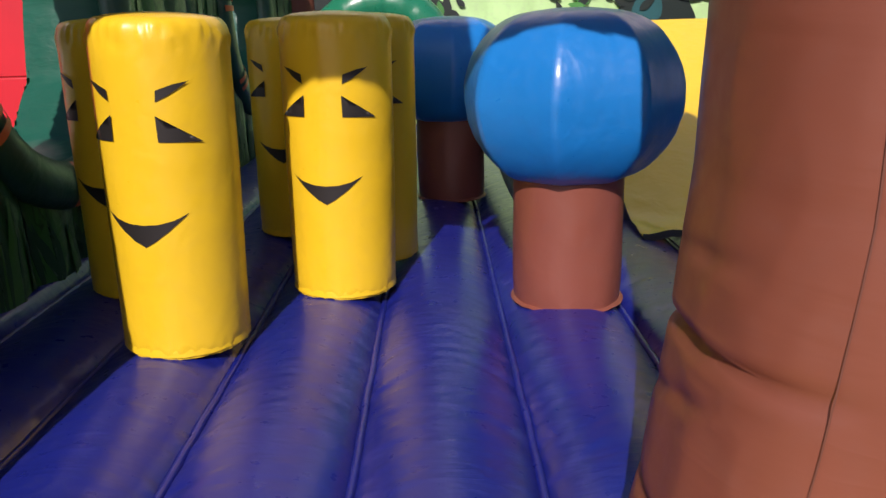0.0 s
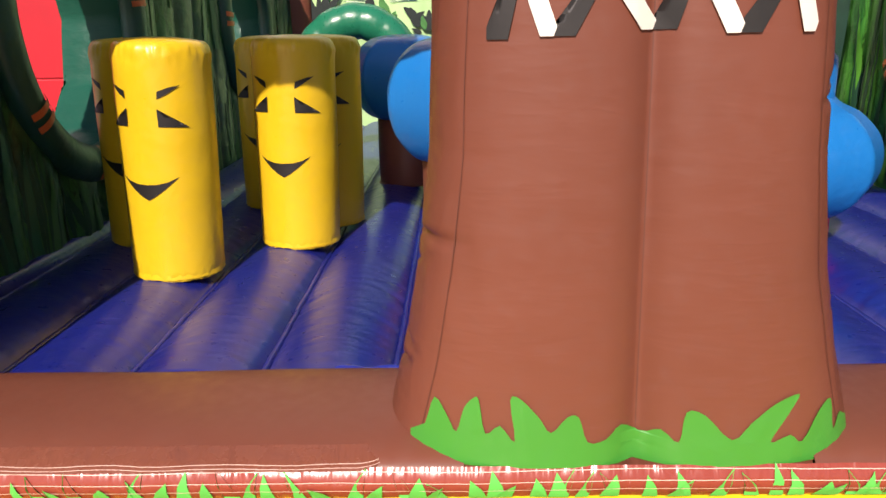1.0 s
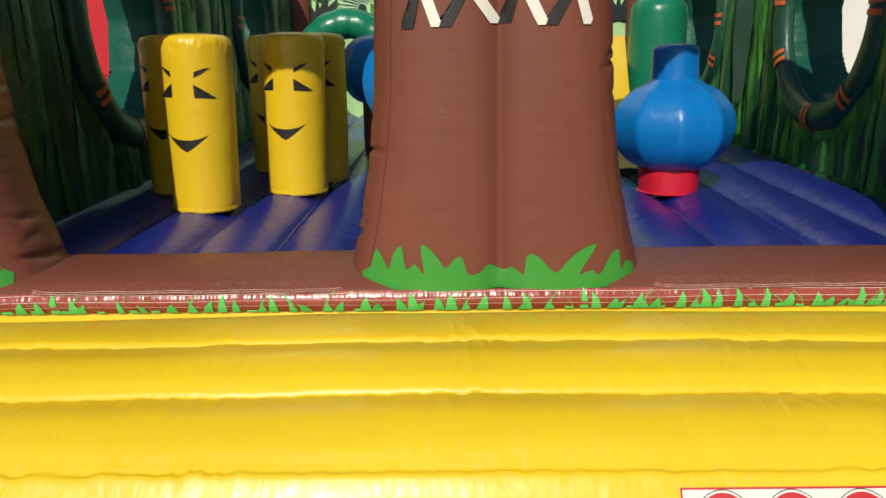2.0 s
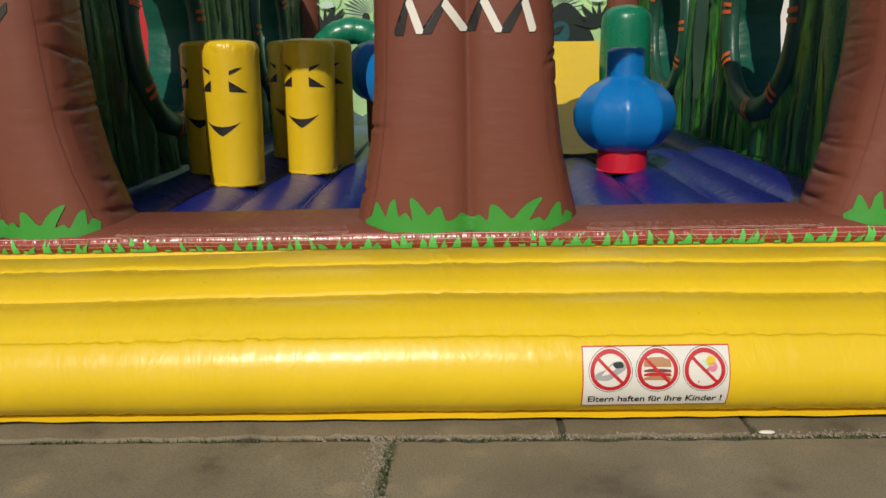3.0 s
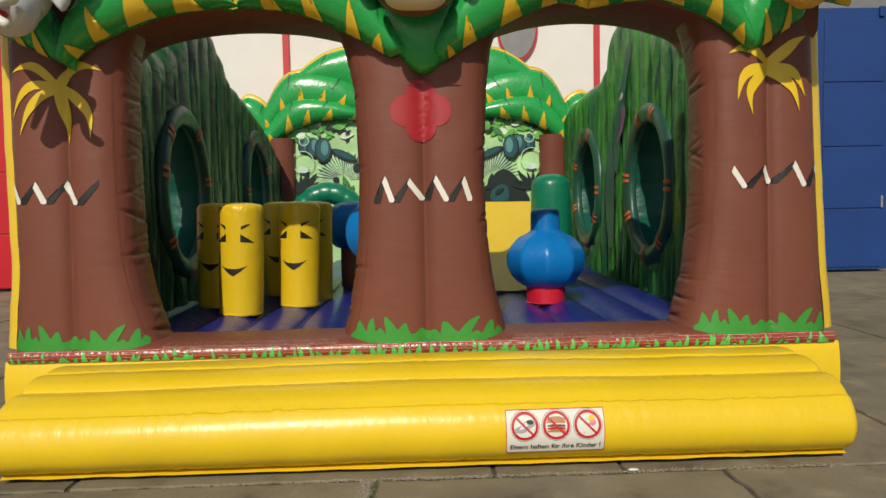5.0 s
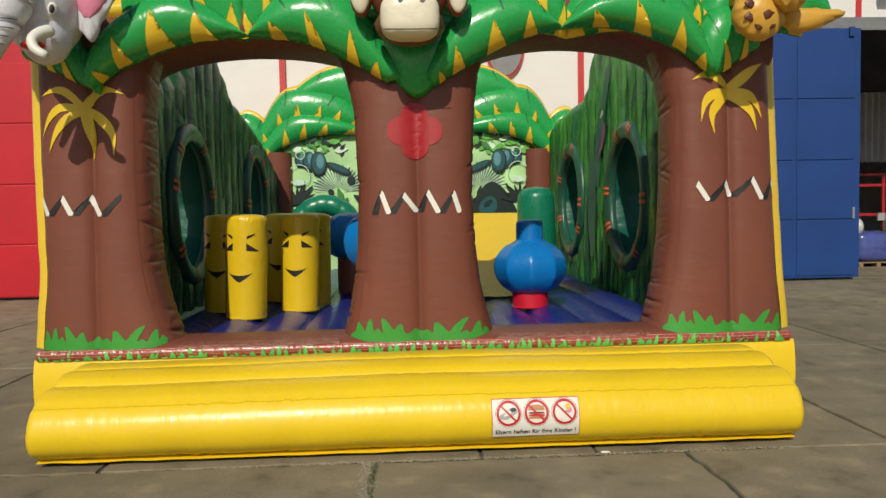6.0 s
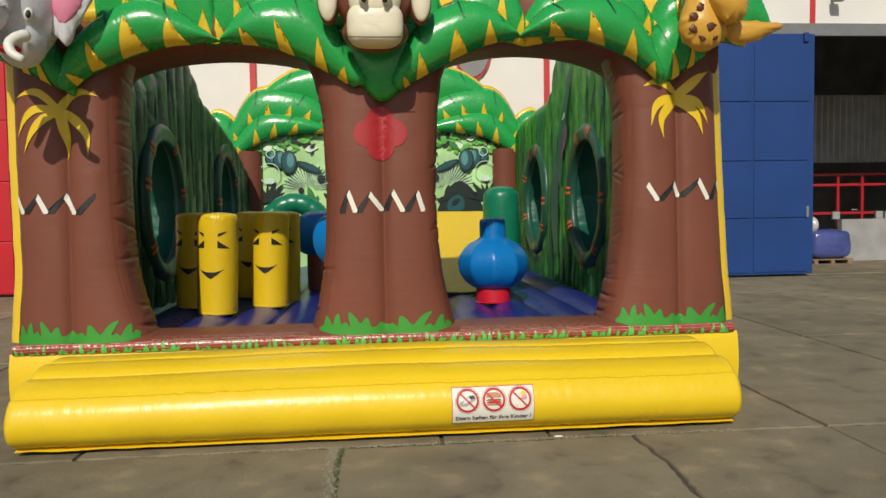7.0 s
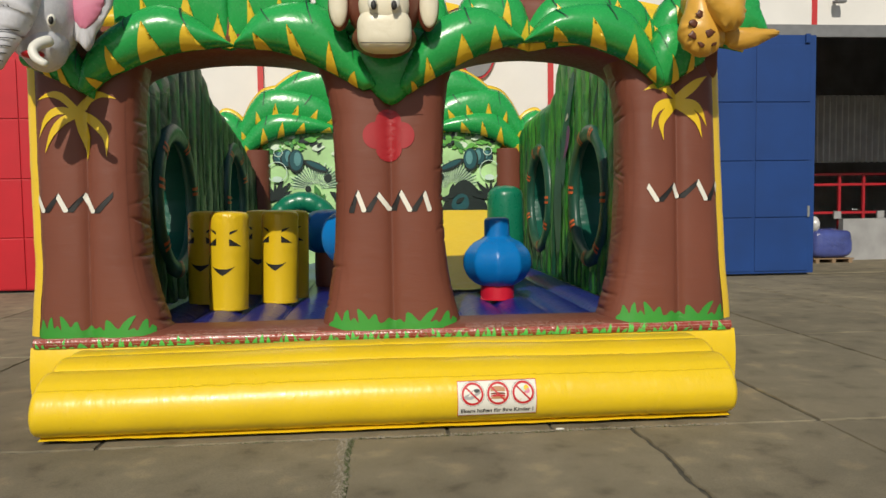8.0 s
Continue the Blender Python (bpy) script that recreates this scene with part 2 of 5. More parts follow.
def join(*geos):
    vs, fs, ms = [], [], []
    for k, g in enumerate(geos):
        o = len(vs)
        vs += g[0]
        fs += [[i + o for i in f] for f in g[1]]
        ms += list(g[2]) if len(g) > 2 else [0] * len(g[1])
    return vs, fs, ms


def tint(g, k):
    return g[0], g[1], [k] * len(g[1])


def ellipsoid(c, r, nu=24, nv=14, m=None):
    def f(u, v):
        a, b = 2 * math.pi * u, math.pi * (v - 0.5)
        p = Vector((r[0] * math.cos(b) * math.cos(a), r[1] * math.cos(b) * math.sin(a), r[2] * math.sin(b)))
        if m:
            p = m @ p
        return p + Vector(c)
    return surf(f, nu, nv, wrap_u=True)


def smooth_curve(pts, t):
    """A Catmull-Rom curve through pts, t from 0 to 1."""
    n = len(pts) - 1
    x = min(max(t, 0.0), 1.0) * n
    i = min(int(x), n - 1)
    f = x - i
    g = [Vector(pts[min(max(k, 0), n)]) for k in (i - 1, i, i + 1, i + 2)]
    return 0.5 * (2 * g[1] + (g[2] - g[0]) * f + (2 * g[0] - 5 * g[1] + 4 * g[2] - g[3]) * f * f + (3 * g[1] - g[0] - 3 * g[2] + g[3]) * f ** 3)


def tube(pts, radius, nu=24, nv=16, ends=True):
    """A tube along a smooth curve; radius: a number or a function of 0..1."""
    rad = radius if callable(radius) else (lambda t: radius)

    def f(u, v):
        t = u
        k = 1.0
        if ends:
            e = min(u, 1 - u) * nu
            k = 0.02 if e < 0.5 else (0.75 if e < 1.5 else 1.0)
            t = max(0.0, min(1.0, (u - 1 / nu * 0.8) / (1 - 1.6 / nu)))
        p, q = smooth_curve(pts, max(0, t - 0.01)), smooth_curve(pts, min(1, t + 0.01))
        d = (q - p).normalized()
        side = d.cross(Vector((0, 0, 1))) if abs(d.z) < 0.95 else d.cross(Vector((0, 1, 0)))
        side.normalize()
        up = side.cross(d)
        a = 2 * math.pi * v
        return smooth_curve(pts, t) + (side * math.cos(a) + up * math.sin(a)) * rad(t) * k
    return surf(f, nu, nv, wrap_v=True)


def box(lo, hi, bevel=0.0):
    bm = bmesh.new()
    bmesh.ops.create_cube(bm, size=1)
    for v in bm.verts:
        v.co = Vector([(lo[a] + hi[a]) / 2 + v.co[a] * (hi[a] - lo[a]) for a in range(3)])
    if bevel:
        bmesh.ops.bevel(bm, geom=list(bm.edges), offset=bevel, segments=2, affect="EDGES", profile=0.5)
    return bm


def decal(poly, place, cell=0.06):
    """A flat outline poly [(a, b)], cut into cells and laid on a surface by place(a, b)."""
    bm = bmesh.new()
    f = bm.faces.new([bm.verts.new((a, b, 0)) for a, b in poly])
    bmesh.ops.triangulate(bm, faces=[f], ngon_method="EAR_CLIP")
    for axis in (0, 1):
        lo, hi = min(p[axis] for p in poly), max(p[axis] for p in poly)
        no = (1, 0, 0) if axis == 0 else (0, 1, 0)
        x = (math.floor(lo / cell) + 1) * cell
        while x < hi - 1e-6:
            co = (x, 0, 0) if axis == 0 else (0, x, 0)
            bmesh.ops.bisect_plane(bm, geom=bm.verts[:] + bm.edges[:] + bm.faces[:], dist=1e-6, plane_co=co, plane_no=no)
            x += cell
    for v in bm.verts:
        v.co = Vector(place(v.co.x, v.co.y))
    return bm


def spline_poly(pts, n=6):
    """A closed smooth outline through pts."""
    out = []
    k = len(pts)
    for i in range(k):
        g = [Vector((*pts[(i + d) % k], 0)) for d in (-1, 0, 1, 2)]
        for j in range(n):
            f = j / n
            p = 0.5 * (2 * g[1] + (g[2] - g[0]) * f + (2 * g[0] - 5 * g[1] + 4 * g[2] - g[3]) * f * f + (3 * g[1] - g[0] - 3 * g[2] + g[3]) * f ** 3)
            out.append((p.x, p.y))
    return out


def pillow(low, high, y0, bulge, back=0.12, nu=36, nv=14, power=0.5):
    """An inflated panel between two curves in x and z; it swells towards the front."""
    def front(s, w):
        a, b = smooth_curve(low, s), smooth_curve(high, s)
        k = max(0.0, math.sin(math.pi * w)) ** power * max(0.0, math.sin(math.pi * min(0.999, max(0.001, s)))) ** 0.35
        p = a.lerp(b, w)
        crease = 0.012 * math.sin(s * 57 + 3 * math.sin(s * 23)) * (1 - k) * 0.6
        return Vector((p.x, y0 - bulge * k + crease, p.y))

    def f(u, v):
        if v <= 0.5:
            return front(u, 2 * v)
        p = front(u, 2 - 2 * v)
        k = (y0 - p.y) / bulge if bulge else 0
        return Vector((p.x, y0 + back * k, p.z))
    return surf(f, nu, 2 * nv, wrap_v=True), front


def v2(pts):
    return [Vector((a, b, 0)) for a, b in pts]


def on_front(front, lift=0.006):
    def place(s, w):
        p, q, r = front(s, w), front(min(0.999, s + 0.004), w), front(s, min(0.999, w + 0.01))
        n = (q - p).cross(r - p)
        n = n.normalized() if n.length > 1e-9 else Vector((0, -1, 0))
        if n.y > 0:
            n = -n
        return p + n * lift
    return place


# ---- ground ----
ground = tagged(new("ground", None), "weathered concrete yard of large cracked slabs", "ground", kind="structure")
sheet = bmesh.new()
bmesh.ops.create_grid(sheet, x_segments=2, y_segments=2, size=150)
for v in sheet.verts:
    v.co.z = -0.014
part("joint_bed", sheet, JOINT, ground, "dark earth in the slab joints")

# ---- hall behind ----
HALL_Y = 10.0
hall = tagged(new("industrial_hall", None), "white industrial hall with red pillars and large gates", "building")


def hall_box(name, lo, hi, mat, label="", bevel=0.0, parent=None):
    return part(name, box(lo, hi, bevel), mat, parent or hall, label, smooth=False)


hall_box("wall", (-4.6, HALL_Y + 0.05, 0), (8.1, HALL_Y + 0.3, 5.46), WALL_WHITE, "white cladding wall")
hall_box("wall", (-24, HALL_Y, 5.46), (24, HALL_Y + 0.3, 9.5), WALL_WHITE, "white cladding above the gates")
hall_box("wall", (-24, HALL_Y + 0.05, 0), (-13.2, HALL_Y + 0.3, 5.46), WALL_WHITE)
hall_box("wall", (16.4, HALL_Y + 0.05, 0), (24, HALL_Y + 0.3, 5.46), WALL_WHITE)
hall_box("roof", (-24.2, HALL_Y - 0.2, 9.5), (24.2, 32, 9.75), GREY_STEEL)
hall_box("lintel", (-24, HALL_Y - 0.04, 5.2), (-1.9, HALL_Y + 0.05, 5.46), GREY_STEEL)
hall_box("lintel", (8.1, HALL_Y - 0.04, 5.2), (24, HALL_Y + 0.05, 5.46), GREY_STEEL)
for x in (-13.6, -7.6, -1.65, 4.42, 10.28, 16.3):
    hall_box("pillar_stripe", (x - 0.06, HALL_Y - 0.02, 5.46 if x > 8 or x < -2 else 0), (x + 0.06, HALL_Y + 0.02, 9.5), WALL_RED, "red vertical stripe")


def gate(x0, x1, z1, mat, name, label, columns, rows, y=9.8):
    g = tagged(new(name, None), label, "gate")
    g.location = (x0, y, 0)
    part("gate_leaf", box((0, 0, 0.05), (x1 - x0, 0.06, z1), 0.005), mat, g, smooth=False)
    for c0, c1 in columns:
        for r0, r1 in rows:
            part("panel", box((c0 - x0 + 0.012, -0.022, r0 + 0.012), (c1 - x0 - 0.012, 0.0, r1 - 0.012), 0.008), mat, g, smooth=False)
    return g


RZ = [(0.09, 1.27), (1.27, 2.5), (2.5, 3.76), (3.76, 5.0)]
blue_gate = gate(7.4, 10.22, 5.2, GATE_BLUE, "sliding_gate", "tall blue panelled steel gate of the hall", [(7.43, 8.8), (8.86, 10.1)], RZ)
handle = part("door_handle", box((2.65, -0.05, 1.28), (2.70, -0.02, 1.52), 0.008), CHROME, blue_gate, "white metal lever handle", smooth=False)
part("lever", box((3.66, -0.075, 1.41), (3.79, -0.05, 1.44), 0.008), CHROME, handle, smooth=False)
part("top_roller", box((2.56, -0.06, 5.02), (2.66, 0.0, 5.22), 0.01), GATE_BLUE, blue_gate, smooth=False)
red_gate = gate(-12.4, -4.2, 5.2, GATE_RED, "sliding_gate", "tall red panelled steel gate of the hall", [(-12.3, -10.4), (-10.4, -8.4), (-8.4, -6.35), (-6.35, -4.3)], [(0.06, 1.1), (1.1, 2.28), (2.28, 3.47), (3.47, 4.65)])
# inside of the open bay
hall_box("floor", (8.1, HALL_Y + 0.1, -0.02), (24, 30, 0.004), SLAB, "concrete hall floor")
hall_box("back_wall", (8.1, 24, 0), (24, 24.2, 9.5), DARK_WALL, "dark back wall of the hall")
hall_box("side_wall", (7.9, HALL_Y + 0.3, 0), (8.1, 24, 9.5), DARK_WALL)
hall_box("side_wall", (23.8, HALL_Y + 0.3, 0), (24, 24, 9.5), DARK_WALL)
hall_box("low_wall", (13.2, 13.3, 0), (23.8, 13.5, 1.12), PALE_WALL, "low grey wall inside the hall")
corr = surf(lambda u, v: (13.05 + 4.4 * u, 14.6 + 0.05 * math.sin(u * 150), 2.7 + v * 1.9 if u > 0.22 * v * 1.4 else 2.7 + 1.9 * v), 300, 1)
part("corrugated_panel", corr, PALE_WALL, hall, "pale corrugated sheet panel")
rack = tagged(new("storage_rack", None), "red steel storage rack behind a low wall", "rack")
for x in (13.35, 14.05, 14.9, 15.8):
    part("upright", box((x - 0.035, 13.7, 0), (x + 0.035, 13.77, 2.35), 0.004), RACK_RED, rack, smooth=False)
for z in (1.28, 2.05, 2.33):
    part("beam", box((12.4, 13.71, z - 0.035), (15.8, 13.76, z + 0.035), 0.004), RACK_RED, rack, smooth=False)
for x, z, w in ((13.15, 1.33, 0.2), (14.4, 1.33, 0.25), (14.6, 1.33, 0.2)):
    part("carton", box((x, 13.62, 1.12 if z < 1.3 else 1.12), (x + w, 13.68, 1.32)), PALE_WALL, rack, "grey carton", smooth=False)
pallet = tagged(new("wrapped_pallet", None), "blue goods wrapped in clear film on a wooden pallet", "pallet")
pallet.location = (11.9, 12.5, 0)
for x in (0.05, 0.5, 0.95):
    part("runner", box((x, 0, 0.0), (x + 0.1, 0.8, 0.1)), WOOD, pallet, smooth=False)
for k in range(5):
    part("plank", box((0, 0.17 * k, 0.1), (1.1, 0.17 * k + 0.12, 0.125)), WOOD, pallet, smooth=False)


def bundle(u, v):
    a, b = 2 * math.pi * u, math.pi * (v - 0.5)
    s = lambda x: math.copysign(abs(x) ** 0.45, x)
    p = Vector((0.55 + 0.56 * s(math.cos(a)) * abs(math.cos(b)) ** 0.45, 0.4 + 0.42 * s(math.sin(a)) * abs(math.cos(b)) ** 0.45, 0.5 + 0.38 * s(math.sin(b))))
    return p * (1 + 0.05 * noise.noise(p * 4))


part("wrapped_bundle", surf(bundle, 36, 18, wrap_u=True), FILM, pallet, "blue goods under crinkled film")
part("white_sack", ellipsoid((0.12, 0.25, 1.0), (0.14, 0.2, 0.22)), PALE_FILM, pallet, "pale film bundle")
flood = tagged(new("floodlight", None), "small grey floodlight on the hall wall", "lamp")
flood.location = (10.72, 9.8, 5.95)
part("lamp_head", box((-0.1, -0.12, -0.08), (0.1, 0.0, 0.1), 0.015), GREY_STEEL, flood, smooth=False)
part("bracket", box((-0.03, 0, -0.02), (0.03, 0.22, 0.03), 0.005), GREY_STEEL, flood, smooth=False)
wall_sign = tagged(new("wall_sign", None), "dark oval sign with red rim on the hall wall", "sign")
wall_sign.location = (2.85, 9.95, 4.95)
oval = [(0.36 * math.cos(a * math.pi / 20), 0.62 * math.sin(a * math.pi / 20)) for a in range(40)]
part("rim", decal(oval, lambda a, b: (a * 1.12, 0.02, b * 1.08), 0.5), SIGN_RED, wall_sign, "red rim")
part("face", decal(oval, lambda a, b: (a, 0.0, b), 0.5), GREY_STEEL, wall_sign, "dark grey face")

# ---- the bouncy castle: base, step and floor ----
castle = tagged(new("bouncy_castle", None), "jungle bouncy castle of brown trunks, green leaves and a yellow step", "bouncy castle")
X0, X1, XM = -2.14, 3.86, 0.845


def bulge_box(x0, x1, y0, y1, z0, z1, r, nu=60, nv=40):
    def f(u, v):
        a, b = 2 * math.pi * u, math.pi * (v - 0.5)
        s = lambda q, e: math.copysign(abs(q) ** e, q)
        return ((x0 + x1) / 2 + (x1 - x0) / 2 * s(math.cos(a), r) * abs(math.cos(b)) ** r, (y0 + y1) / 2 + (y1 - y0) / 2 * s(math.sin(a), r) * abs(math.cos(b)) ** r, (z0 + z1) / 2 + (z1 - z0) / 2 * s(math.sin(b), r))
    return surf(f, nu, nv, wrap_u=True)


part("base", box((X0 - 0.02, 0.66, 0.004), (X1 + 0.03, 8.7, 0.475), 0.06), YELLOW, castle, "yellow inflated base")
part("base_front", surf(lambda u, v: (X0 - 0.02 + (X1 - X0 + 0.05) * u, 0.655 - 0.035 * math.sin(math.pi * v) ** 0.7 + 0.004 * noise.noise(Vector((u * 60, v * 6, 0))), 0.012 + 0.51 * v), 200, 14), YELLOW, castle, "yellow front of the base")

STEP = [(0.72, 0.450), (0.62, 0.496), (0.50, 0.532), (0.37, 0.545), (0.285, 0.538), (0.26, 0.520), (0.235, 0.532), (0.12, 0.545), (0.02, 0.522), (-0.03, 0.492), (-0.05, 0.472), (-0.075, 0.482),
        (-0.18, 0.488), (-0.28, 0.455), (-0.335, 0.415), (-0.352, 0.402), (-0.375, 0.392), (-0.425, 0.32), (-0.445, 0.225), (-0.415, 0.13), (-0.345, 0.068), (-0.27, 0.04)]
STEP_P = [Vector((a, b, 0)) for a, b in STEP]


def step_x(k, x0=-1.72, x1=3.40):
    return x0 + (x1 - x0) * k


def step_point(u, v):
    x = step_x(u)
    p = smooth_curve(STEP_P, v)
    e = min(x + 1.72, 3.40 - x)
    k = 1 - max(0.0, 1 - e / 0.06) ** 2.6
    # rounded ends: the profile shrinks towards its middle
    y, z = p.x, p.y
    y = y + (0.25 - y) * (1 - k) * 0.07 if y < 0.25 else y
    z = 0.035 + (z - 0.035) * (0.90 + 0.10 * k)
    wob = 0.006 * noise.noise(Vector((x * 1.7, v * 5, 3)))
    near = min(abs(v * 21 - s) for s in (5, 10, 15, 21))
    pk = math.exp(-(near / 1.2) ** 2)
    fold = max(0.0, noise.noise(Vector((x * 2.1, v * 2, 9))))
    wob += pk * (0.003 * noise.noise(Vector((x * 5, v * 3, 7))) + (0.004 + 0.012 * fold) * noise.noise(Vector((x * 17, v * 2, 1))) + 0.0015 * noise.noise(Vector((x * 47, v, 1))))
    wob += 0.007 * math.exp(-((v * 21 - 16.3) / 0.9) ** 2) * (0.35 + fold) * noise.noise(Vector((x * 13, 5, v)))
    wob += 0.006 * fold * math.exp(-(near / 2.6) ** 2) * noise.noise(Vector((x * 11 + 6 * v, 2, 3)))
    ridge = 1 - abs(noise.noise(Vector((x * 15 + 4 * v, v * 9, 4)))) * 4
    wob += 0.011 * max(0.0, ridge) * fold * math.exp(-(near / 2.0) ** 2)
    sag = 0.012 * math.sin(x * 1.3 + 0.6)
    return Vector((x, y + wob * 0.7, z + wob + sag * (z / 0.55)))


part("entry_step", surf(step_point, 860, 110), YELLOW, castle, "yellow inflated entry step with three ridges")


def step_end(side):
    def f(u, v):
        p = step_point(0.0 if side < 0 else 1.0, v)
        q = Vector((p.x, 0.2, 0.2))
        return p.lerp(q, u) + Vector((side * 0.035 * math.sin(math.pi / 2 * min(1.0, u * 1.6)), 0, 0))
    return surf(f, 6, 60)


for side in (-1, 1):
    part("step_end", step_end(side), YELLOW, castle)
part("step_hem", surf(lambda u, v: (step_x(u, -1.69, 3.37), -0.285 - 0.058 * v + 0.008 * noise.noise(Vector((u * 30, 0, 0))), 0.046 - 0.014 * v + 0.006 * noise.noise(Vector((u * 22, 1, 0)))), 160, 2), YELLOW, castle, "flat yellow hem of the step")
# thin black block filling the gap below the open step profile
part("step_underside", box((-1.66, -0.24, -0.004), (3.34, 0.7, 0.034)), BLACK, castle, "flat black block under the step", smooth=False)

# red band with stitched seams and small grass blades
def band_point(x, z):
    return Vector((x, 0.640 - 0.02 * math.sin((z - 0.512) / 0.085 * math.pi) + 0.003 * noise.noise(Vector((x * 7, z * 8, 0))) + 0.002 * noise.noise(Vector((x * 31, z * 20, 5))), z))


band = part("skirt_band", surf(lambda u, v: band_point(X0 + 0.01 + (X1 - X0 - 0.02) * u, 0.512 + 0.085 * v), 340, 8), BAND, castle, "glossy red band with green grass blades")
for z in (0.589, 0.565, 0.543):
    part("stitching", surf(lambda u, v: band_point(X0 + 0.02 + (X1 - X0 - 0.04) * u, z + 0.0016 * v + 0.002 * math.sin(u * 40)) + Vector((0, -0.004, 0)), 300, 1), STITCH, band, "pale double stitching")
rng = random.Random(4)
x = X0 + 0.03
while x < X1 - 0.06:
    h, w, lean = rng.uniform(0.03, 0.082), rng.uniform(0.026, 0.052), rng.uniform(-0.045, 0.04)
    blade = [(x, 0.514), (x + w, 0.514), (x + w * 0.85 + lean * 0.35, 0.523 + h * 0.5), (x + w * 0.5 + lean, 0.523 + h), (x + w * 0.2 + lean * 0.4, 0.523 + h * 0.5)]
    part("grass_blade", decal(blade, lambda a, b: band_point(a, b) + Vector((0, -0.006, 0)), 0.2), GRASS_LIGHT, band)
    x += rng.choice((0.02, 0.045, 0.06, 0.085))

# glossy stitched hems where the sills meet the band
HEM_BROWN = vinyl("glossy_brown_hem_vinyl", (0.205, 0.068, 0.041), 0.26, 0.5, 0.1, 0.08, (3, 1, 0.6))
for hx0, hx1 in ((-1.12, 0.27), (1.41, 2.76)):
    def hem_point(x, z, a=hx0, b=hx1):
        tuck = max(0.0, 1 - min(x - a, b - x) / 0.12) ** 2 * 0.11
        return Vector((x, 0.628 + tuck + 0.072 * max(0.0, (z - 0.594) / 0.028) ** 1.5 + 0.003 * noise.noise(Vector((x * 9, z * 8, 2))) + 0.002 * noise.noise(Vector((x * 33, z * 20, 5))), z + 0.002 * noise.noise(Vector((x * 4, 1, 1)))))

    hem_part = part("sill_hem", surf(lambda u, v: hem_point(hx0 + (hx1 - hx0) * u, 0.594 + 0.029 * v), 200, 6), HEM_BROWN, castle, "glossy brown hem with pale stitching")
    for z in (0.599, 0.604):
        part("stitching", surf(lambda u, v: hem_point(hx0 + (hx1 - hx0) * u, z + 0.0008 * v + 0.001 * math.sin(u * 30)) + Vector((0, -0.003, 0)), 160, 1), STITCH, hem_part, "pale double stitching")

# sills between the trunks
for sx0, sx1 in ((-1.30, 0.42), (1.28, 2.98)):
    def sill(u, v, a0=sx0, a1=sx1):
        x = a0 + (a1 - a0) * u
        a = math.pi * (v * 1.12 - 0.06)
        s = lambda q, e: math.copysign(abs(q) ** e, q)
        return (x, 0.925 - 0.285 * s(math.cos(a), 0.75), 0.555 + 0.085 * s(math.sin(a), 0.8) + 0.006 * noise.noise(Vector((x * 2, v * 2, 0))))
    part("sill", surf(sill, 48, 24), BROWN, castle, "brown inflated sill")

# blue floor of long tubes
floor_thing = castle
for k in range(-5, 8):
    xa = 0.2 + 0.45 * k
    xb = xa + 0.45
    xa, xb = max(xa, -1.72), min(xb, 3.42)
    if xb - xa < 0.1:
        continue

    def floor_tube(u, v, a=xa, b=xb, k=k):
        x, y = a + (b - a) * v, 1.16 + 7.2 * u
        h = max(0.0, math.sin(math.pi * v)) ** 0.55
        z = 0.505 + 0.084 * h
        if u * 7.0 < 0.06:
            z -= 0.03 * (1 - u * 7.0 / 0.06)
        pk = (1 - h) ** 0.7 * (0.5 + 0.5 * noise.noise(Vector((y * 1.3, k, 0)))) 
        z += 0.003 * noise.noise(Vector((x * 2.5, y * 2.5, k))) + 0.013 * pk * noise.noise(Vector((x * 3, y * 17 + 6 * abs(v - 0.5), k))) + 0.006 * (0.25 + pk) * noise.noise(Vector((x * 2, y * 33 + 9 * abs(v - 0.5), k)))
        return (x, y, z)
    part("floor_tube", surf(floor_tube, 560, 18), FLOOR_BLUE, castle, "blue floor tube")

for k in range(-4, 8):
    xs = 0.2 + 0.45 * k
    part("floor_seam", surf(lambda u, v: (xs + 0.012 * math.cos(math.pi * (1 - v)) + 0.004 * noise.noise(Vector((u * 40, k, 0))), 1.17 + 7.15 * u, 0.517 + 0.016 * math.sin(math.pi * v) + 0.005 * noise.noise(Vector((u * 90, k, 2)))), 220, 4), FLOOR_BLUE, castle, "folded blue floor seam")
for sx0, sx1 in ((0.02, 0.4),):
    part("floor_hem", surf(lambda u, v: (sx0 + (sx1 - sx0) * u, 1.185 + 0.03 * v + 0.008 * v * noise.noise(Vector((u * 17, 3, sx0))), 0.597 + 0.010 * math.sin(math.pi * v) + (0.004 + 0.010 * v) * noise.noise(Vector((u * 5, v, sx0))) + 0.006 * v * noise.noise(Vector((u * 13, 2 * v, sx0)))), 90, 6), HEM_BLUE, castle, "loose blue hem of the floor")

# ---- trunks ----
def blend(z, keys):
    zs, vs = [k[0] for k in keys], [k[1] for k in keys]
    return smooth_curve_1d(zs, vs, z)


def smooth_curve_1d(zs, vs, z):
    if z <= zs[0]:
        return vs[0]
    if z >= zs[-1]:
        return vs[-1]
    for i in range(len(zs) - 1):
        if z <= zs[i + 1]:
            f = (z - zs[i]) / (zs[i + 1] - zs[i])
            f = f * f * (3 - 2 * f) if len(zs) < 6 and i == 0 else f
            return vs[i] + (vs[i + 1] - vs[i]) * f


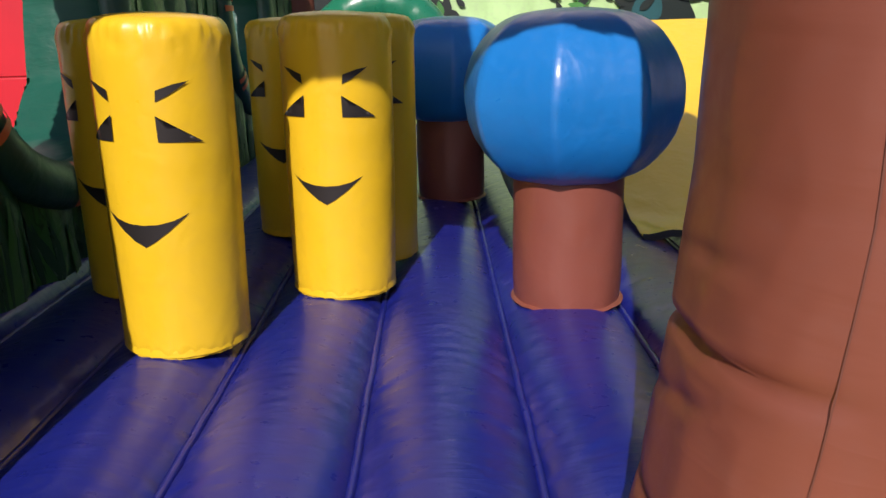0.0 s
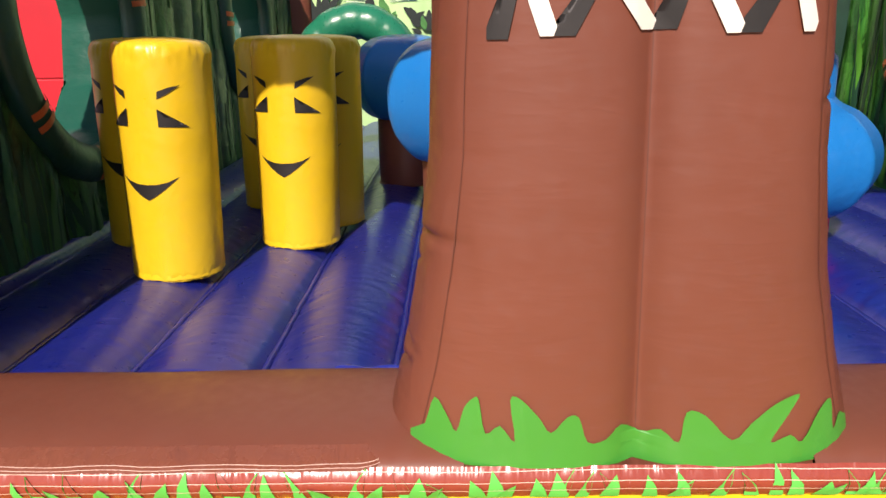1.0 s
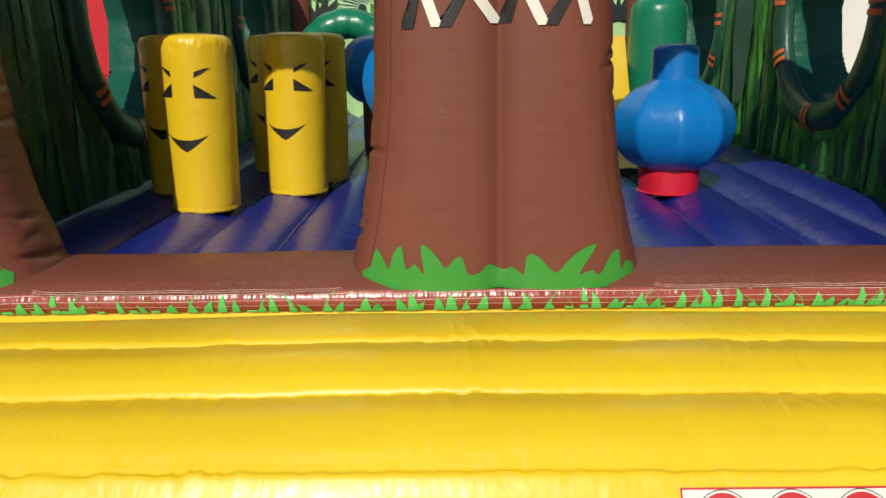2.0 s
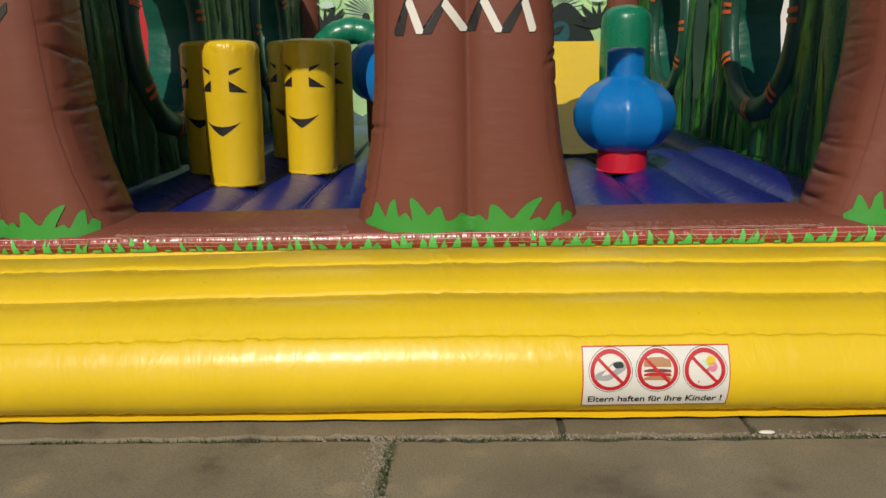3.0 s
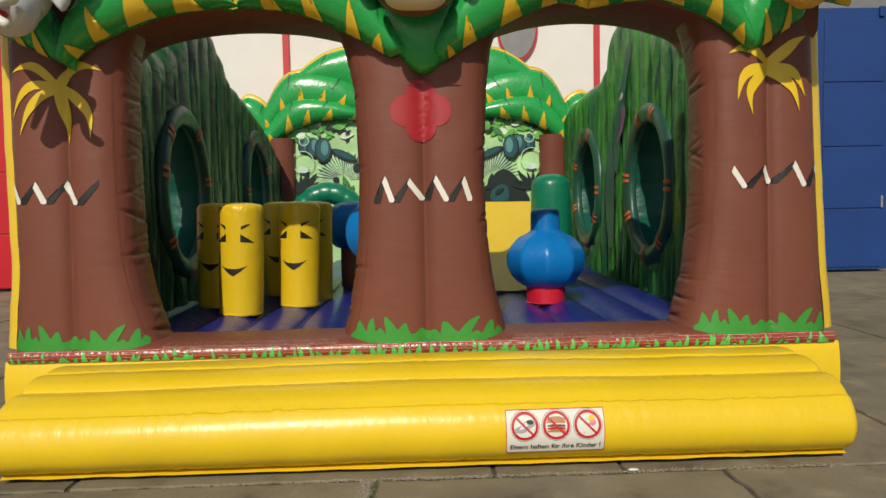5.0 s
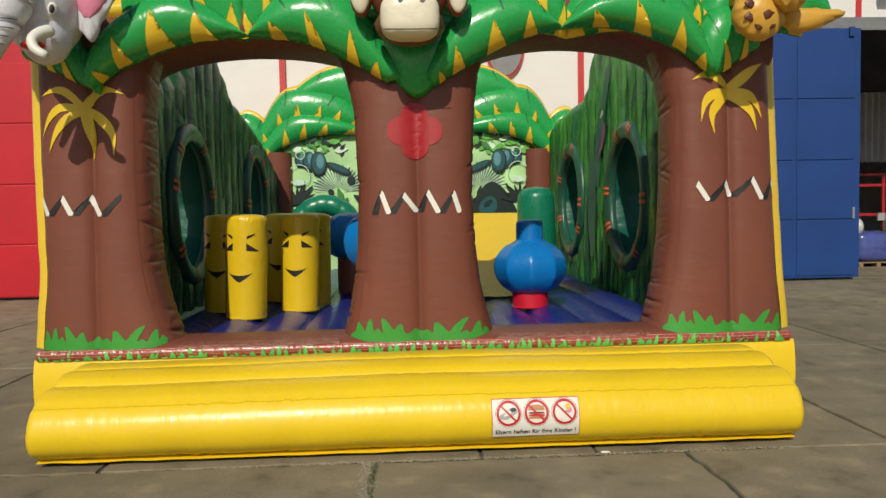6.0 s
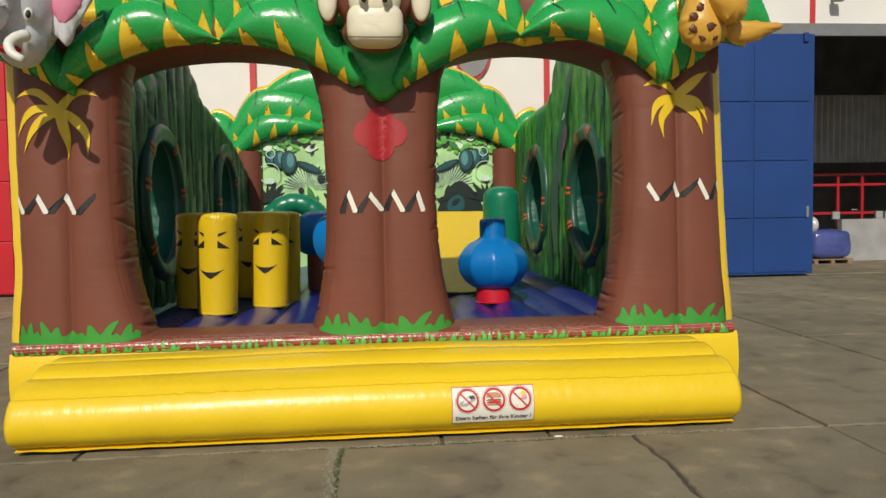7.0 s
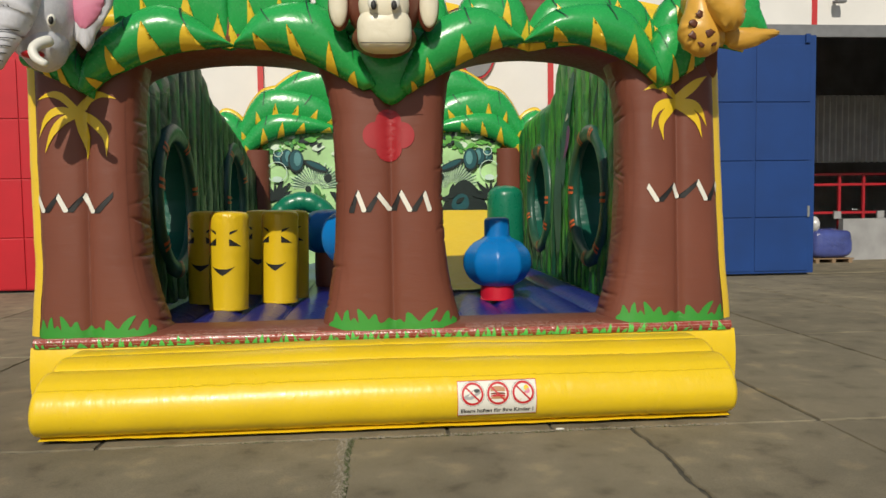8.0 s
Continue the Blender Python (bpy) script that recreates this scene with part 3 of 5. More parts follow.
class Trunk:
    def __init__(self, left, right, seam, outer=0, seed=0):
        self.left, self.right, self.seam, self.outer = left, right, seam, outer
        r = random.Random(seed)
        self.creases = [(0.72 + 0.105 * i + r.uniform(-0.05, 0.05), 0.004 + 0.024 * r.random() ** 1.6, r.uniform(0.10, 0.5), r.uniform(-0.9, 0.9), r.choice((-1, 1))) for i in range(20)]
        self.creases += [(0.66 + 0.05 * i + r.uniform(-0.02, 0.02), 0.002 + 0.009 * r.random() ** 2, r.uniform(0.05, 0.2), r.uniform(-1.2, 1.2), -outer) for i in range(46)] if outer else []

    def edges(self, z):
        return blend(z, self.left), blend(z, self.right)

    def point(self, a, z):
        xl, xr = self.edges(z)
        mid, hw = (xl + xr) / 2, (xr - xl) / 2
        c, s = math.cos(a), math.sin(a)
        x = mid + hw * math.copysign(abs(c) ** 0.48, c)
        y = 0.935 + 0.285 * math.copysign(abs(s) ** 0.8, s)
        if s < 0:
            y += self.dent(x, z, hw, mid) * min(1.0, abs(s) * 2)
        y += 0.045 * (z - 0.6)
        # pinched creases on the rounded sides
        side = max(0.0, 1 - abs(s) * 1.15)
        d = 0.0
        for zc, amp, reach, slope, which in self.creases:
            if c * which > 0:
                q = zc + slope * 0.12 * s
                m = max(0.0, abs(c) - (1 - reach)) / reach
                d += amp * m * math.exp(-((z - q) / 0.013) ** 2)
        d += 0.006 * noise.noise(Vector((a * 3, z * 4, self.seam)))
        if self.outer and c * self.outer > 0:
            d *= 0.3
        return Vector((x - math.copysign(d, c) * (abs(c) ** 0.5), y - 0.4 * d * s, z))

    def dent(self, x, z, hw, mid):
        return 0.042 * math.exp(-abs((x - self.seam) / 0.045) ** 1.3) - 0.012 * math.sin(min(1.0, abs(x - self.seam) / max(0.1, hw)) * math.pi)

    def front(self, x, z, lift=0.005):
        xl, xr = self.edges(z)
        mid, hw = (xl + xr) / 2, (xr - xl) / 2
        q = min(0.985, abs(x - mid) / hw)
        c = q ** (1 / 0.48)
        s = math.sqrt(max(0.0, 1 - c * c))
        y = 0.935 - 0.285 * s ** 0.8 + self.dent(x, z, hw, mid) * min(1.0, s * 2) + 0.045 * (z - 0.6)
        return Vector((x, y - lift, z))


TOP = 3.0


def round_angle(u):
    """Even steps across the front of a trunk, then round its back."""
    q = -math.cos(math.pi * u / 0.72) if u < 0.72 else math.cos(math.pi * (u - 0.72) / 0.28)
    c = math.copysign(abs(q) ** (1 / 0.48), q)
    a = math.acos(max(-1.0, min(1.0, c)))
    return -a if u < 0.72 else a


left_trunk = Trunk([(0.6, -2.17), (1.2, -2.13), (2.0, -2.15), (TOP, -2.16)], [(0.6, -1.07), (0.7, -1.11), (0.93, -1.19), (1.18, -1.245), (1.52, -1.272), (1.9, -1.285), (2.48, -1.285), (2.77, -1.26), (TOP, -1.2)], -1.68, -1, 1)
mid_trunk = Trunk([(0.6, 0.215), (0.84, 0.27), (1.07, 0.31), (1.35, 0.342), (1.8, 0.36), (2.45, 0.335), (2.75, 0.27), (TOP, 0.17)], [(0.6, 1.455), (0.83, 1.396), (1.05, 1.352), (1.33, 1.322), (1.8, 1.302), (2.45, 1.332), (2.75, 1.37), (TOP, 1.46)], 0.845, 0, 2)
right_trunk = Trunk([(0.6, 2.71), (0.72, 2.745), (0.85, 2.785), (1.05, 2.835), (1.4, 2.885), (1.86, 2.915), (2.46, 2.92), (2.8, 2.87), (TOP, 2.8)], [(0.6, 3.88), (1.2, 3.84), (2.0, 3.81), (TOP, 3.79)], 3.385, 1, 3)
TRUNKS = []
for tr, lab in ((left_trunk, ""), (mid_trunk, ""), (right_trunk, "")):
    TRUNKS.append(part("trunk", surf(lambda u, v, tr=tr: tr.point(round_angle(u), 0.555 + (TOP - 0.555) * v), 230, 190, wrap_u=True), BROWN, castle, "brown inflated tree trunk"))
GRASS_SHAPE = [(0.0, 0.0), (0.035, 0.062), (0.058, 0.118), (0.085, 0.09), (0.105, 0.062), (0.122, 0.108), (0.142, 0.13), (0.155, 0.128), (0.168, 0.065), (0.2, 0.082), (0.232, 0.052), (0.222, 0.132), (0.245, 0.134), (0.285, 0.098),
               (0.31, 0.07), (0.345, 0.1), (0.37, 0.098), (0.39, 0.05), (0.43, 0.052), (0.465, 0.076), (0.51, 0.055), (0.55, 0.068), (0.588, 0.046), (0.6, 0.105), (0.64, 0.1), (0.70, 0.052), (0.74, 0.084), (0.79, 0.118),
               (0.845, 0.132), (0.825, 0.1), (0.785, 0.045), (0.83, 0.056), (0.86, 0.04), (0.90, 0.092), (0.935, 0.105), (0.945, 0.045), (0.97, 0.07), (1.0, 0.0)]
for tr, ob, gx0, gx1 in ((left_trunk, TRUNKS[0], -2.13, -1.16), (mid_trunk, TRUNKS[1], 0.285, 1.40), (right_trunk, TRUNKS[2], 2.82, 3.86)):
    part("grass_patch", decal([(gx0 + (gx1 - gx0) * a, max(0.592, 0.592 + 1.35 * b)) for a, b in ((min(1.0, max(0.0, q[0])), q[1]) for q in spline_poly(GRASS_SHAPE, 3))], lambda a, b, tr=tr: tr.front(a, b), 0.04), GRASS, ob, "flat green grass motif")
# white and black saw-tooth marks
def zig(tr, ob, pts, drop):
    for i, (a, b) in enumerate(zip(pts[:-1], pts[1:])):
        down = b[1] < a[1]
        w = 0.036
        if down:
            q = [(a[0], a[1] + 0.01), (a[0] + 0.012, a[1] - 0.01), (b[0] + w, b[1] + 0.02), (b[0] + w * 0.8, b[1]), (b[0] - 0.0, b[1]), (a[0] - w * 0.55, a[1] - 0.035)]
            part("white_tooth", decal(q, lambda x, z: tr.front(x, z, 0.008), 0.05), WHITE, ob, "white tooth mark")
        else:
            q = [(a[0] + 0.03, a[1]), (a[0] + 0.075, a[1]), (b[0] - 0.003, b[1] - 0.035), (b[0], b[1] + 0.012), (b[0] - 0.022, b[1] - 0.012), (a[0] + 0.052, a[1] + 0.026), (a[0] + 0.03, a[1] + 0.026)]
            part("black_tooth", decal(q, lambda x, z: tr.front(x, z, 0.006), 0.05), BLACK, ob, "black shadow of the tooth mark")


zig(left_trunk, TRUNKS[0], [(-2.084, 1.78), (-2.055, 1.64), (-1.899, 1.79), (-1.86, 1.64), (-1.695, 1.795), (-1.65, 1.63), (-1.463, 1.795)], 0.15)
zig(mid_trunk, TRUNKS[1], [(0.450, 1.60), (0.561, 1.785), (0.592, 1.605), (0.74, 1.77), (0.812, 1.615), (0.93, 1.785), (0.985, 1.605), (1.135, 1.775), (1.156, 1.605)], 0.15)
zig(right_trunk, TRUNKS[2], [(3.116, 1.815), (3.17, 1.66), (3.354, 1.82), (3.365, 1.69), (3.567, 1.845), (3.62, 1.665), (3.757, 1.83), (3.768, 1.71)], 0.15)
# palms and flower
def frond(pts, w):
    """The outline of a curved, pointed frond along a line, w wide at its root."""
    c = [Vector((*q, 0)) for q in pts]
    one, two = [], []
    for i in range(13):
        t = i / 12
        p, d = smooth_curve(c, t), smooth_curve(c, min(1, t + 0.02)) - smooth_curve(c, max(0, t - 0.02))
        d = Vector((-d.y, d.x, 0)).normalized() * w * 0.5 * (0.8 + 0.6 * math.sin(math.pi * min(1, t * 1.15)) - 0.5 * t) * (1 - t ** 6)
        one.append((p.x + d.x, p.y + d.y))
        two.append((p.x - d.x, p.y - d.y))
    return one[:-1] + [(smooth_curve(c, 1).x, smooth_curve(c, 1).y)] + two[-2::-1]


PALM = [([(-0.01, 0.02), (-0.12, 0.10), (-0.21, 0.11), (-0.30, 0.07)], 0.062), ([(-0.01, -0.02), (0.10, 0.07), (0.20, 0.15), (0.29, 0.20)], 0.075),
        ([(0.0, -0.03), (-0.13, -0.05), (-0.20, -0.12), (-0.235, -0.27)], 0.07), ([(0.02, -0.03), (-0.09, -0.12), (-0.145, -0.22), (-0.125, -0.375)], 0.07),
        ([(0.0, -0.03), (0.13, -0.05), (0.21, -0.11), (0.275, -0.25)], 0.07), ([(-0.02, -0.03), (0.10, -0.11), (0.18, -0.2), (0.225, -0.355)], 0.07)]
PALM_DROOPED = [([(0.0, -0.01), (-0.12, 0.105), (-0.22, 0.125), (-0.345, 0.08)], 0.055), ([(0.0, -0.02), (0.09, 0.09), (0.19, 0.125), (0.315, 0.09)], 0.065),
                ([(0.0, -0.02), (-0.16, -0.01), (-0.26, -0.09), (-0.33, -0.235)], 0.055), ([(0.02, -0.03), (-0.11, -0.09), (-0.205, -0.20), (-0.27, -0.36)], 0.06),
                ([(0.0, -0.02), (0.035, -0.15), (0.065, -0.28), (0.06, -0.42)], 0.07), ([(0.0, -0.02), (0.13, -0.10), (0.22, -0.22), (0.228, -0.39)], 0.07)]
for tr, ob, px, pz, palm in ((left_trunk, TRUNKS[0], -1.735, 2.485, PALM_DROOPED), (right_trunk, TRUNKS[2], 3.38, 2.57, PALM)):
    for k, (line, w) in enumerate(palm):
        part("palm_frond", decal(frond([(px + a, pz + b) for a, b in line], w * 0.95), lambda x, z, tr=tr, k=k: tr.front(x, z, 0.006 + 0.0008 * k), 0.03), YELLOW_POST, ob, "yellow palm frond motif")
for k, (a, b) in enumerate(((-0.11, 0), (0.11, 0), (0, 0.11), (0, -0.11), (0, 0))):
    part("flower_petal", decal([(0.83 + a + 0.112 * math.cos(q * math.pi / 12), 2.26 + b + 0.115 * math.sin(q * math.pi / 12)) for q in range(24)], lambda x, z, k=k: mid_trunk.front(x, z, 0.006 + 0.0008 * k), 0.05), RED_PAINT, TRUNKS[1], "flat red flower motif")
# stitched panel seams near the trunk corners
for tr, ob in zip((left_trunk, mid_trunk, right_trunk), TRUNKS):
    for sd in (-1, 1):
        def stitch(u, v, tr=tr, sd=sd):
            z = 0.66 + 1.95 * u
            xl, xr = tr.edges(z)
            x = (xr - 0.085 if sd > 0 else xl + 0.085) + 0.0018 * v + 0.004 * noise.noise(Vector((z * 3, sd, 0)))
            return tr.front(x, z, 0.0035)
        part("panel_seam", surf(stitch, 60, 1), SEAM, ob, "dark stitched seam")
    part("panel_seam", surf(lambda u, v: tr.front(tr.seam - 0.0012 + 0.0024 * v, 0.63 + 1.98 * u, 0.003), 60, 1), SEAM, ob)
# yellow edging on the outer corners
for tr, ob, sd in ((left_trunk, TRUNKS[0], -1), (right_trunk, TRUNKS[2], 1)):
    def edging(u, v, tr=tr, sd=sd):
        z = 0.6 + 2.4 * u
        xe = tr.edges(z)[0 if sd < 0 else 1]
        return (xe + sd * (-0.05 + 0.095 * math.sin(math.pi * v) + 0.006 * noise.noise(Vector((z * 6, sd, 0)))), 0.735 + 0.16 * v + 0.045 * (z - 0.6), z)
    part("edging", surf(edging, 60, 6), LEAF_YELLOW, ob, "yellow side edging")

# ---- arches ----
def underside(x):
    for a, b in ((-1.40, 0.44), (1.25, 3.02)):
        if a < x < b:
            q = math.sin(math.pi * (x - a) / (b - a))
            return 2.74 + (0.235 if a < 0 else 0.285) * q ** 0.45
    return 2.74


def arch_point(u, v):
    x = -2.05 + 5.82 * u
    a = 2 * math.pi * v
    s = lambda q, e: math.copysign(abs(q) ** e, q)
    zc = underside(x) + 0.24
    return (x, 1.20 + 0.43 * s(math.cos(a), 0.5) + 0.008 * noise.noise(Vector((x * 6, v * 6, 0))), zc + 0.24 * s(math.sin(a), 0.4))


part("arch", surf(arch_point, 150, 40, wrap_v=True), BROWN, castle, "brown inflated double arch")


def FX(px, py):
    """Place on the front of the castle from a drawing grid."""
    return ((px - 686) * 0.00466 + 0.835, 2.585 + (168 - py) * 0.00472)


def BX(px, py):
    return ((px - 679) * 0.01055 + 0.845, 2.97 + (240 - py) * 0.0104)


def leaf(low, high, y0, bulge, spikes, parent, lines=(0.3, 0.55, 0.8), name="leaf", nu=40):
    geo, front = pillow(v2(low), v2(high), y0, bulge, back=0.1, nu=nu)
    ob = part(name, geo, LEAF, parent, "glossy green inflated palm leaf")
    pl = on_front(front, 0.010)
    for s, h, w in spikes:
        low_s = [(s - w + 2 * w * k / 8, 0.02) for k in range(9)]
        right = [(s + w * (1 - 1.45 * (k / 10) ** 0.75), 0.02 + h * k / 10) for k in range(1, 10)]
        left = [(s - w * (1 - 0.55 * (k / 10) ** 1.6), 0.02 + h * k / 10) for k in range(9, 0, -1)]
        part("leaf_spike", decal(low_s + right + [(s - w * 0.45, 0.02 + h)] + left, pl, 0.025), LEAF_YELLOW, ob, "yellow printed leaf tip")
    for s in lines:
        q = [(s - 0.004, 0.99), (s + 0.004, 0.99), (s + 0.012, 0.8), (s + 0.03, 0.6), (s + 0.024, 0.6), (s + 0.004, 0.8)]
        part("leaf_vein", decal(q, pl, 0.02), BLADE_EDGE, ob, "dark leaf vein")
    return ob


def F(*p):
    return [FX(*q) for q in p]


def B(*p):
    return [BX(*q) for q in p]


crown = part("leaf_board", surf(lambda u, v: (-2.0 + 5.75 * u, 0.92 + 0.1 * math.cos(math.pi * 2 * v), 3.05 + 0.3 * v + 0.17 * v * abs(math.sin(u * math.pi * 3)) ), 60, 10), LEAF_YELLOW, castle, "yellow board behind the leaves")
SP = lambda *v: [(s, h, w) for s, h, w in v]
leaf(F((160, 165), (188, 142), (215, 127), (300, 95), (412, 80)), F((140, 158), (160, 95), (215, 40), (300, 8), (412, 78)), 0.70, 0.20, SP((0.18, 0.38, 0.05), (0.48, 0.5, 0.06), (0.68, 0.62, 0.055), (0.84, 0.6, 0.04)), castle)
leaf(F((45, 112), (80, 128), (115, 145), (165, 172)), F((40, 95), (75, 60), (115, 55), (172, 150)), 0.74, 0.14, SP((0.45, 0.4, 0.06), (0.7, 0.4, 0.06)), castle)
leaf(F((412, 82), (500, 92), (580, 125), (640, 158)), F((412, 78), (470, 12), (580, 14), (668, 150)), 0.70, 0.20, SP((0.22, 0.45, 0.045), (0.45, 0.5, 0.05), (0.7, 0.42, 0.05), (0.88, 0.35, 0.05)), castle)
leaf(F((612, 100), (650, 150), (690, 182), (735, 150), (772, 100)), F((612, 60), (650, 40), (690, 36), (735, 40), (772, 60)), 0.72, 0.10, [], castle, lines=())
leaf(F((722, 165), (760, 142), (860, 92), (937, 72)), F((700, 150), (760, 42), (860, 8), (937, 68)), 0.70, 0.20, SP((0.15, 0.32, 0.05), (0.33, 0.4, 0.05), (0.55, 0.45, 0.05), (0.75, 0.5, 0.045)), castle)
leaf(F((937, 72), (1030, 72), (1130, 104), (1195, 152)), F((937, 68), (1000, 10), (1130, 12), (1205, 140)), 0.70, 0.20, SP((0.25, 0.45, 0.045), (0.48, 0.55, 0.05), (0.7, 0.45, 0.05), (0.88, 0.35, 0.05)), castle)
leaf(F((1195, 155), (1220, 146), (1250, 126), (1285, 104)), F((1165, 110), (1195, 40), (1250, 30), (1292, 60)), 0.74, 0.14, SP((0.4, 0.45, 0.07), (0.7, 0.45, 0.07)), castle)
# upper leaves
for a, b, rise in ((200, 400, 230), (400, 545, 230), (560, 690, 90), (690, 800, 10), (812, 950, 0), (950, 1190, 0), (1190, 1370, 0)):
    leaf(F((a, 82), (a * 0.7 + b * 0.3, 72), (a * 0.3 + b * 0.7, 72), (b, 82)), F((a - 5, 30 - rise / 2), (a * 0.8 + b * 0.2, -22 - rise), (a * 0.2 + b * 0.8, -26 - rise), (b + 5, 30 - rise / 2)), 0.83, 0.16,
         [(q, 0.75 / (1 + rise / 100), 0.085) for q in (0.1, 0.36, 0.64, 0.9)], castle)

# ---- side walls with crawl holes ----
R_HOLE = 0.68


def side_wall(xin, sgn, top, mat, label, seed, HOLES, strokes, lean=0.0):
    """A ribbed inflated wall whose inner face lies at xin; sgn points outwards."""
    half = 0.2
    prof = []
    NV = 96

    def f(u, v):
        y = 1.16 + 7.3 * u
        zt = blend(y, top)
        rib = abs(math.sin(math.pi * (y + 0.03 * noise.noise(Vector((y, 3, seed)))) / 0.36)) ** 0.5
        swell = 0.055 * rib
        h = zt - 0.52 - half
        total = 2 * h + math.pi * half
        d = v * total
        if d < h:
            z, off = 0.52 + d, 0.0
        elif d < h + math.pi * half:
            a = (d - h) / half
            z, off = 0.52 + h + half * math.sin(a), half - half * math.cos(a)
        else:
            z, off = 0.52 + h - (d - h - math.pi * half), 2 * half
        inner = d < total / 2
        n = 0.012 * noise.noise(Vector((y * 5, z * 4, seed))) + 0.006 * noise.noise(Vector((y * 12, z * 14, seed)))
        x = xin - sgn * lean * (y - 1.16) + sgn * (off + (-(swell + n) + 0.02 if inner else swell + n))
        return (x, y, z + swell * 0.8 * math.exp(-((d - total / 2) / 0.3) ** 2))

    def cut(c):
        return any((c[1] - hy) ** 2 + (c[2] - hz) ** 2 < (R_HOLE + 0.04) ** 2 for hy, hz in HOLES)
    def on_wall(y, z):
        rib = abs(math.sin(math.pi * (y + 0.03 * noise.noise(Vector((y, 3, seed)))) / 0.36)) ** 0.5
        n = 0.012 * noise.noise(Vector((y * 5, z * 4, seed))) + 0.006 * noise.noise(Vector((y * 12, z * 14, seed)))
        return (xin - sgn * lean * (y - 1.16) - sgn * (0.055 * rib + n - 0.02 + 0.006), y, z)

    w = part("side_wall", surf(f, 286, NV * 2, skip=cut), mat, castle, label)
    # upright printed blades with dark outlines, and short dark strokes between them
    rb = random.Random(seed)
    for i in range(150):
        y, z0 = rb.uniform(1.35, 8.1), rb.choice((0.56, 0.56, rb.uniform(0.6, 2.4)))
        wd, tall = rb.uniform(0.035, 0.075), rb.uniform(0.45, 1.25)
        zt = blend(y, top) - 0.24
        for hy, hz in HOLES:
            q = 1 - ((y - hy) / (R_HOLE + 0.22)) ** 2
            if q > 0:
                dz = 1.08 * (R_HOLE + 0.20) * math.sqrt(q)
                if z0 < hz:
                    zt = min(zt, hz - dz)
                else:
                    z0 = max(z0, hz + dz)
        z1 = min(zt, z0 + tall)
        if z1 - z0 < 0.2:
            continue
        bend = rb.uniform(-0.10, 0.10)
        stroke = rb.random() < 0.25

        def outline(k):
            side = [(wd * k * ((0.75 + 0.25 * math.sin(math.pi * t)) * (1 - t ** 3)), t) for t in (0, 0.2, 0.4, 0.6, 0.8, 0.93)]
            return [(y + a + bend * t * t, z0 + (z1 - z0) * t) for a, t in side] + [(y + bend, z1)] + [(y - a + bend * t * t, z0 + (z1 - z0) * t) for a, t in side[::-1]]
        lay = 0.0003 * (i % 12)
        lifted = lambda d: (lambda a, b: (on_wall(a, b)[0] - sgn * (d + lay), a, b))
        if stroke:
            part("printed_stroke", decal(outline(0.35), lifted(0.0), 0.06), strokes[0], w)
        else:
            part("printed_blade", decal(outline(1.0), lifted(0.0), 0.06), strokes[1 + i % (len(strokes) - 1)], w)
            part("blade_edge", decal([p for p in outline(1.0)[:7]] + [(p[0] - 0.012, p[1]) for p in outline(1.0)[5::-1]], lifted(0.002), 0.06), strokes[0], w)
    x_in = xin
    for hy, hz in HOLES:
        xin = x_in - sgn * lean * (hy - 1.16)

        def ring(u, v, hy=hy, hz=hz, xin=xin):
            a, b = 2 * math.pi * u, 2 * math.pi * v
            rr = R_HOLE + 0.06 + 0.10 * math.cos(b) + 0.006 * noise.noise(Vector((a * 4, b, seed)))
            return (xin - sgn * (0.015 + 0.075 * math.sin(b)), hy + rr * math.cos(a), hz + 1.08 * rr * math.sin(a))
        rg = part("hole_ring", surf(ring, 64, 18, wrap_u=True, wrap_v=True), RING_TEAL, w, "dark teal inflated ring with orange marks")
        r = random.Random(seed + hy)
        for a0 in [r.uniform(0, 0.5) + i * 0.9 for i in range(7)]:
            for da in (0.0, 0.09):
                q = [(a0 + da, 0.10), (a0 + da + 0.045, 0.10), (a0 + da + 0.06, 0.42), (a0 + da + 0.01, 0.42)]

                def on_ring(a, b, hy=hy, hz=hz, xin=xin):
                    bb = 2 * math.pi * b
                    rr = R_HOLE + 0.06 + 0.106 * math.cos(bb)
                    return (xin - sgn * (0.019 + 0.081 * math.sin(bb)), hy + rr * math.cos(a), hz + 1.08 * rr * math.sin(a))
                part("ring_mark", decal(q, on_ring, 0.04), ORANGE, rg)

        def tunnel(u, v, hy=hy, hz=hz, xin=xin):
            a = 2 * math.pi * u
            rr = R_HOLE + 0.035 - 0.03 * abs(math.sin(a * 6)) ** 0.7 - 0.025 * math.sin(math.pi * v) + 0.006 * noise.noise(Vector((a * 6, v * 6, seed)))
            return (xin + sgn * (-0.03 + 0.47 * v), hy + rr * math.cos(a), hz + 1.08 * rr * math.sin(a))
        part("hole_tunnel", surf(tunnel, 96, 12, wrap_u=True), TUNNEL, w, "dark green padded tunnel lining")
    return w


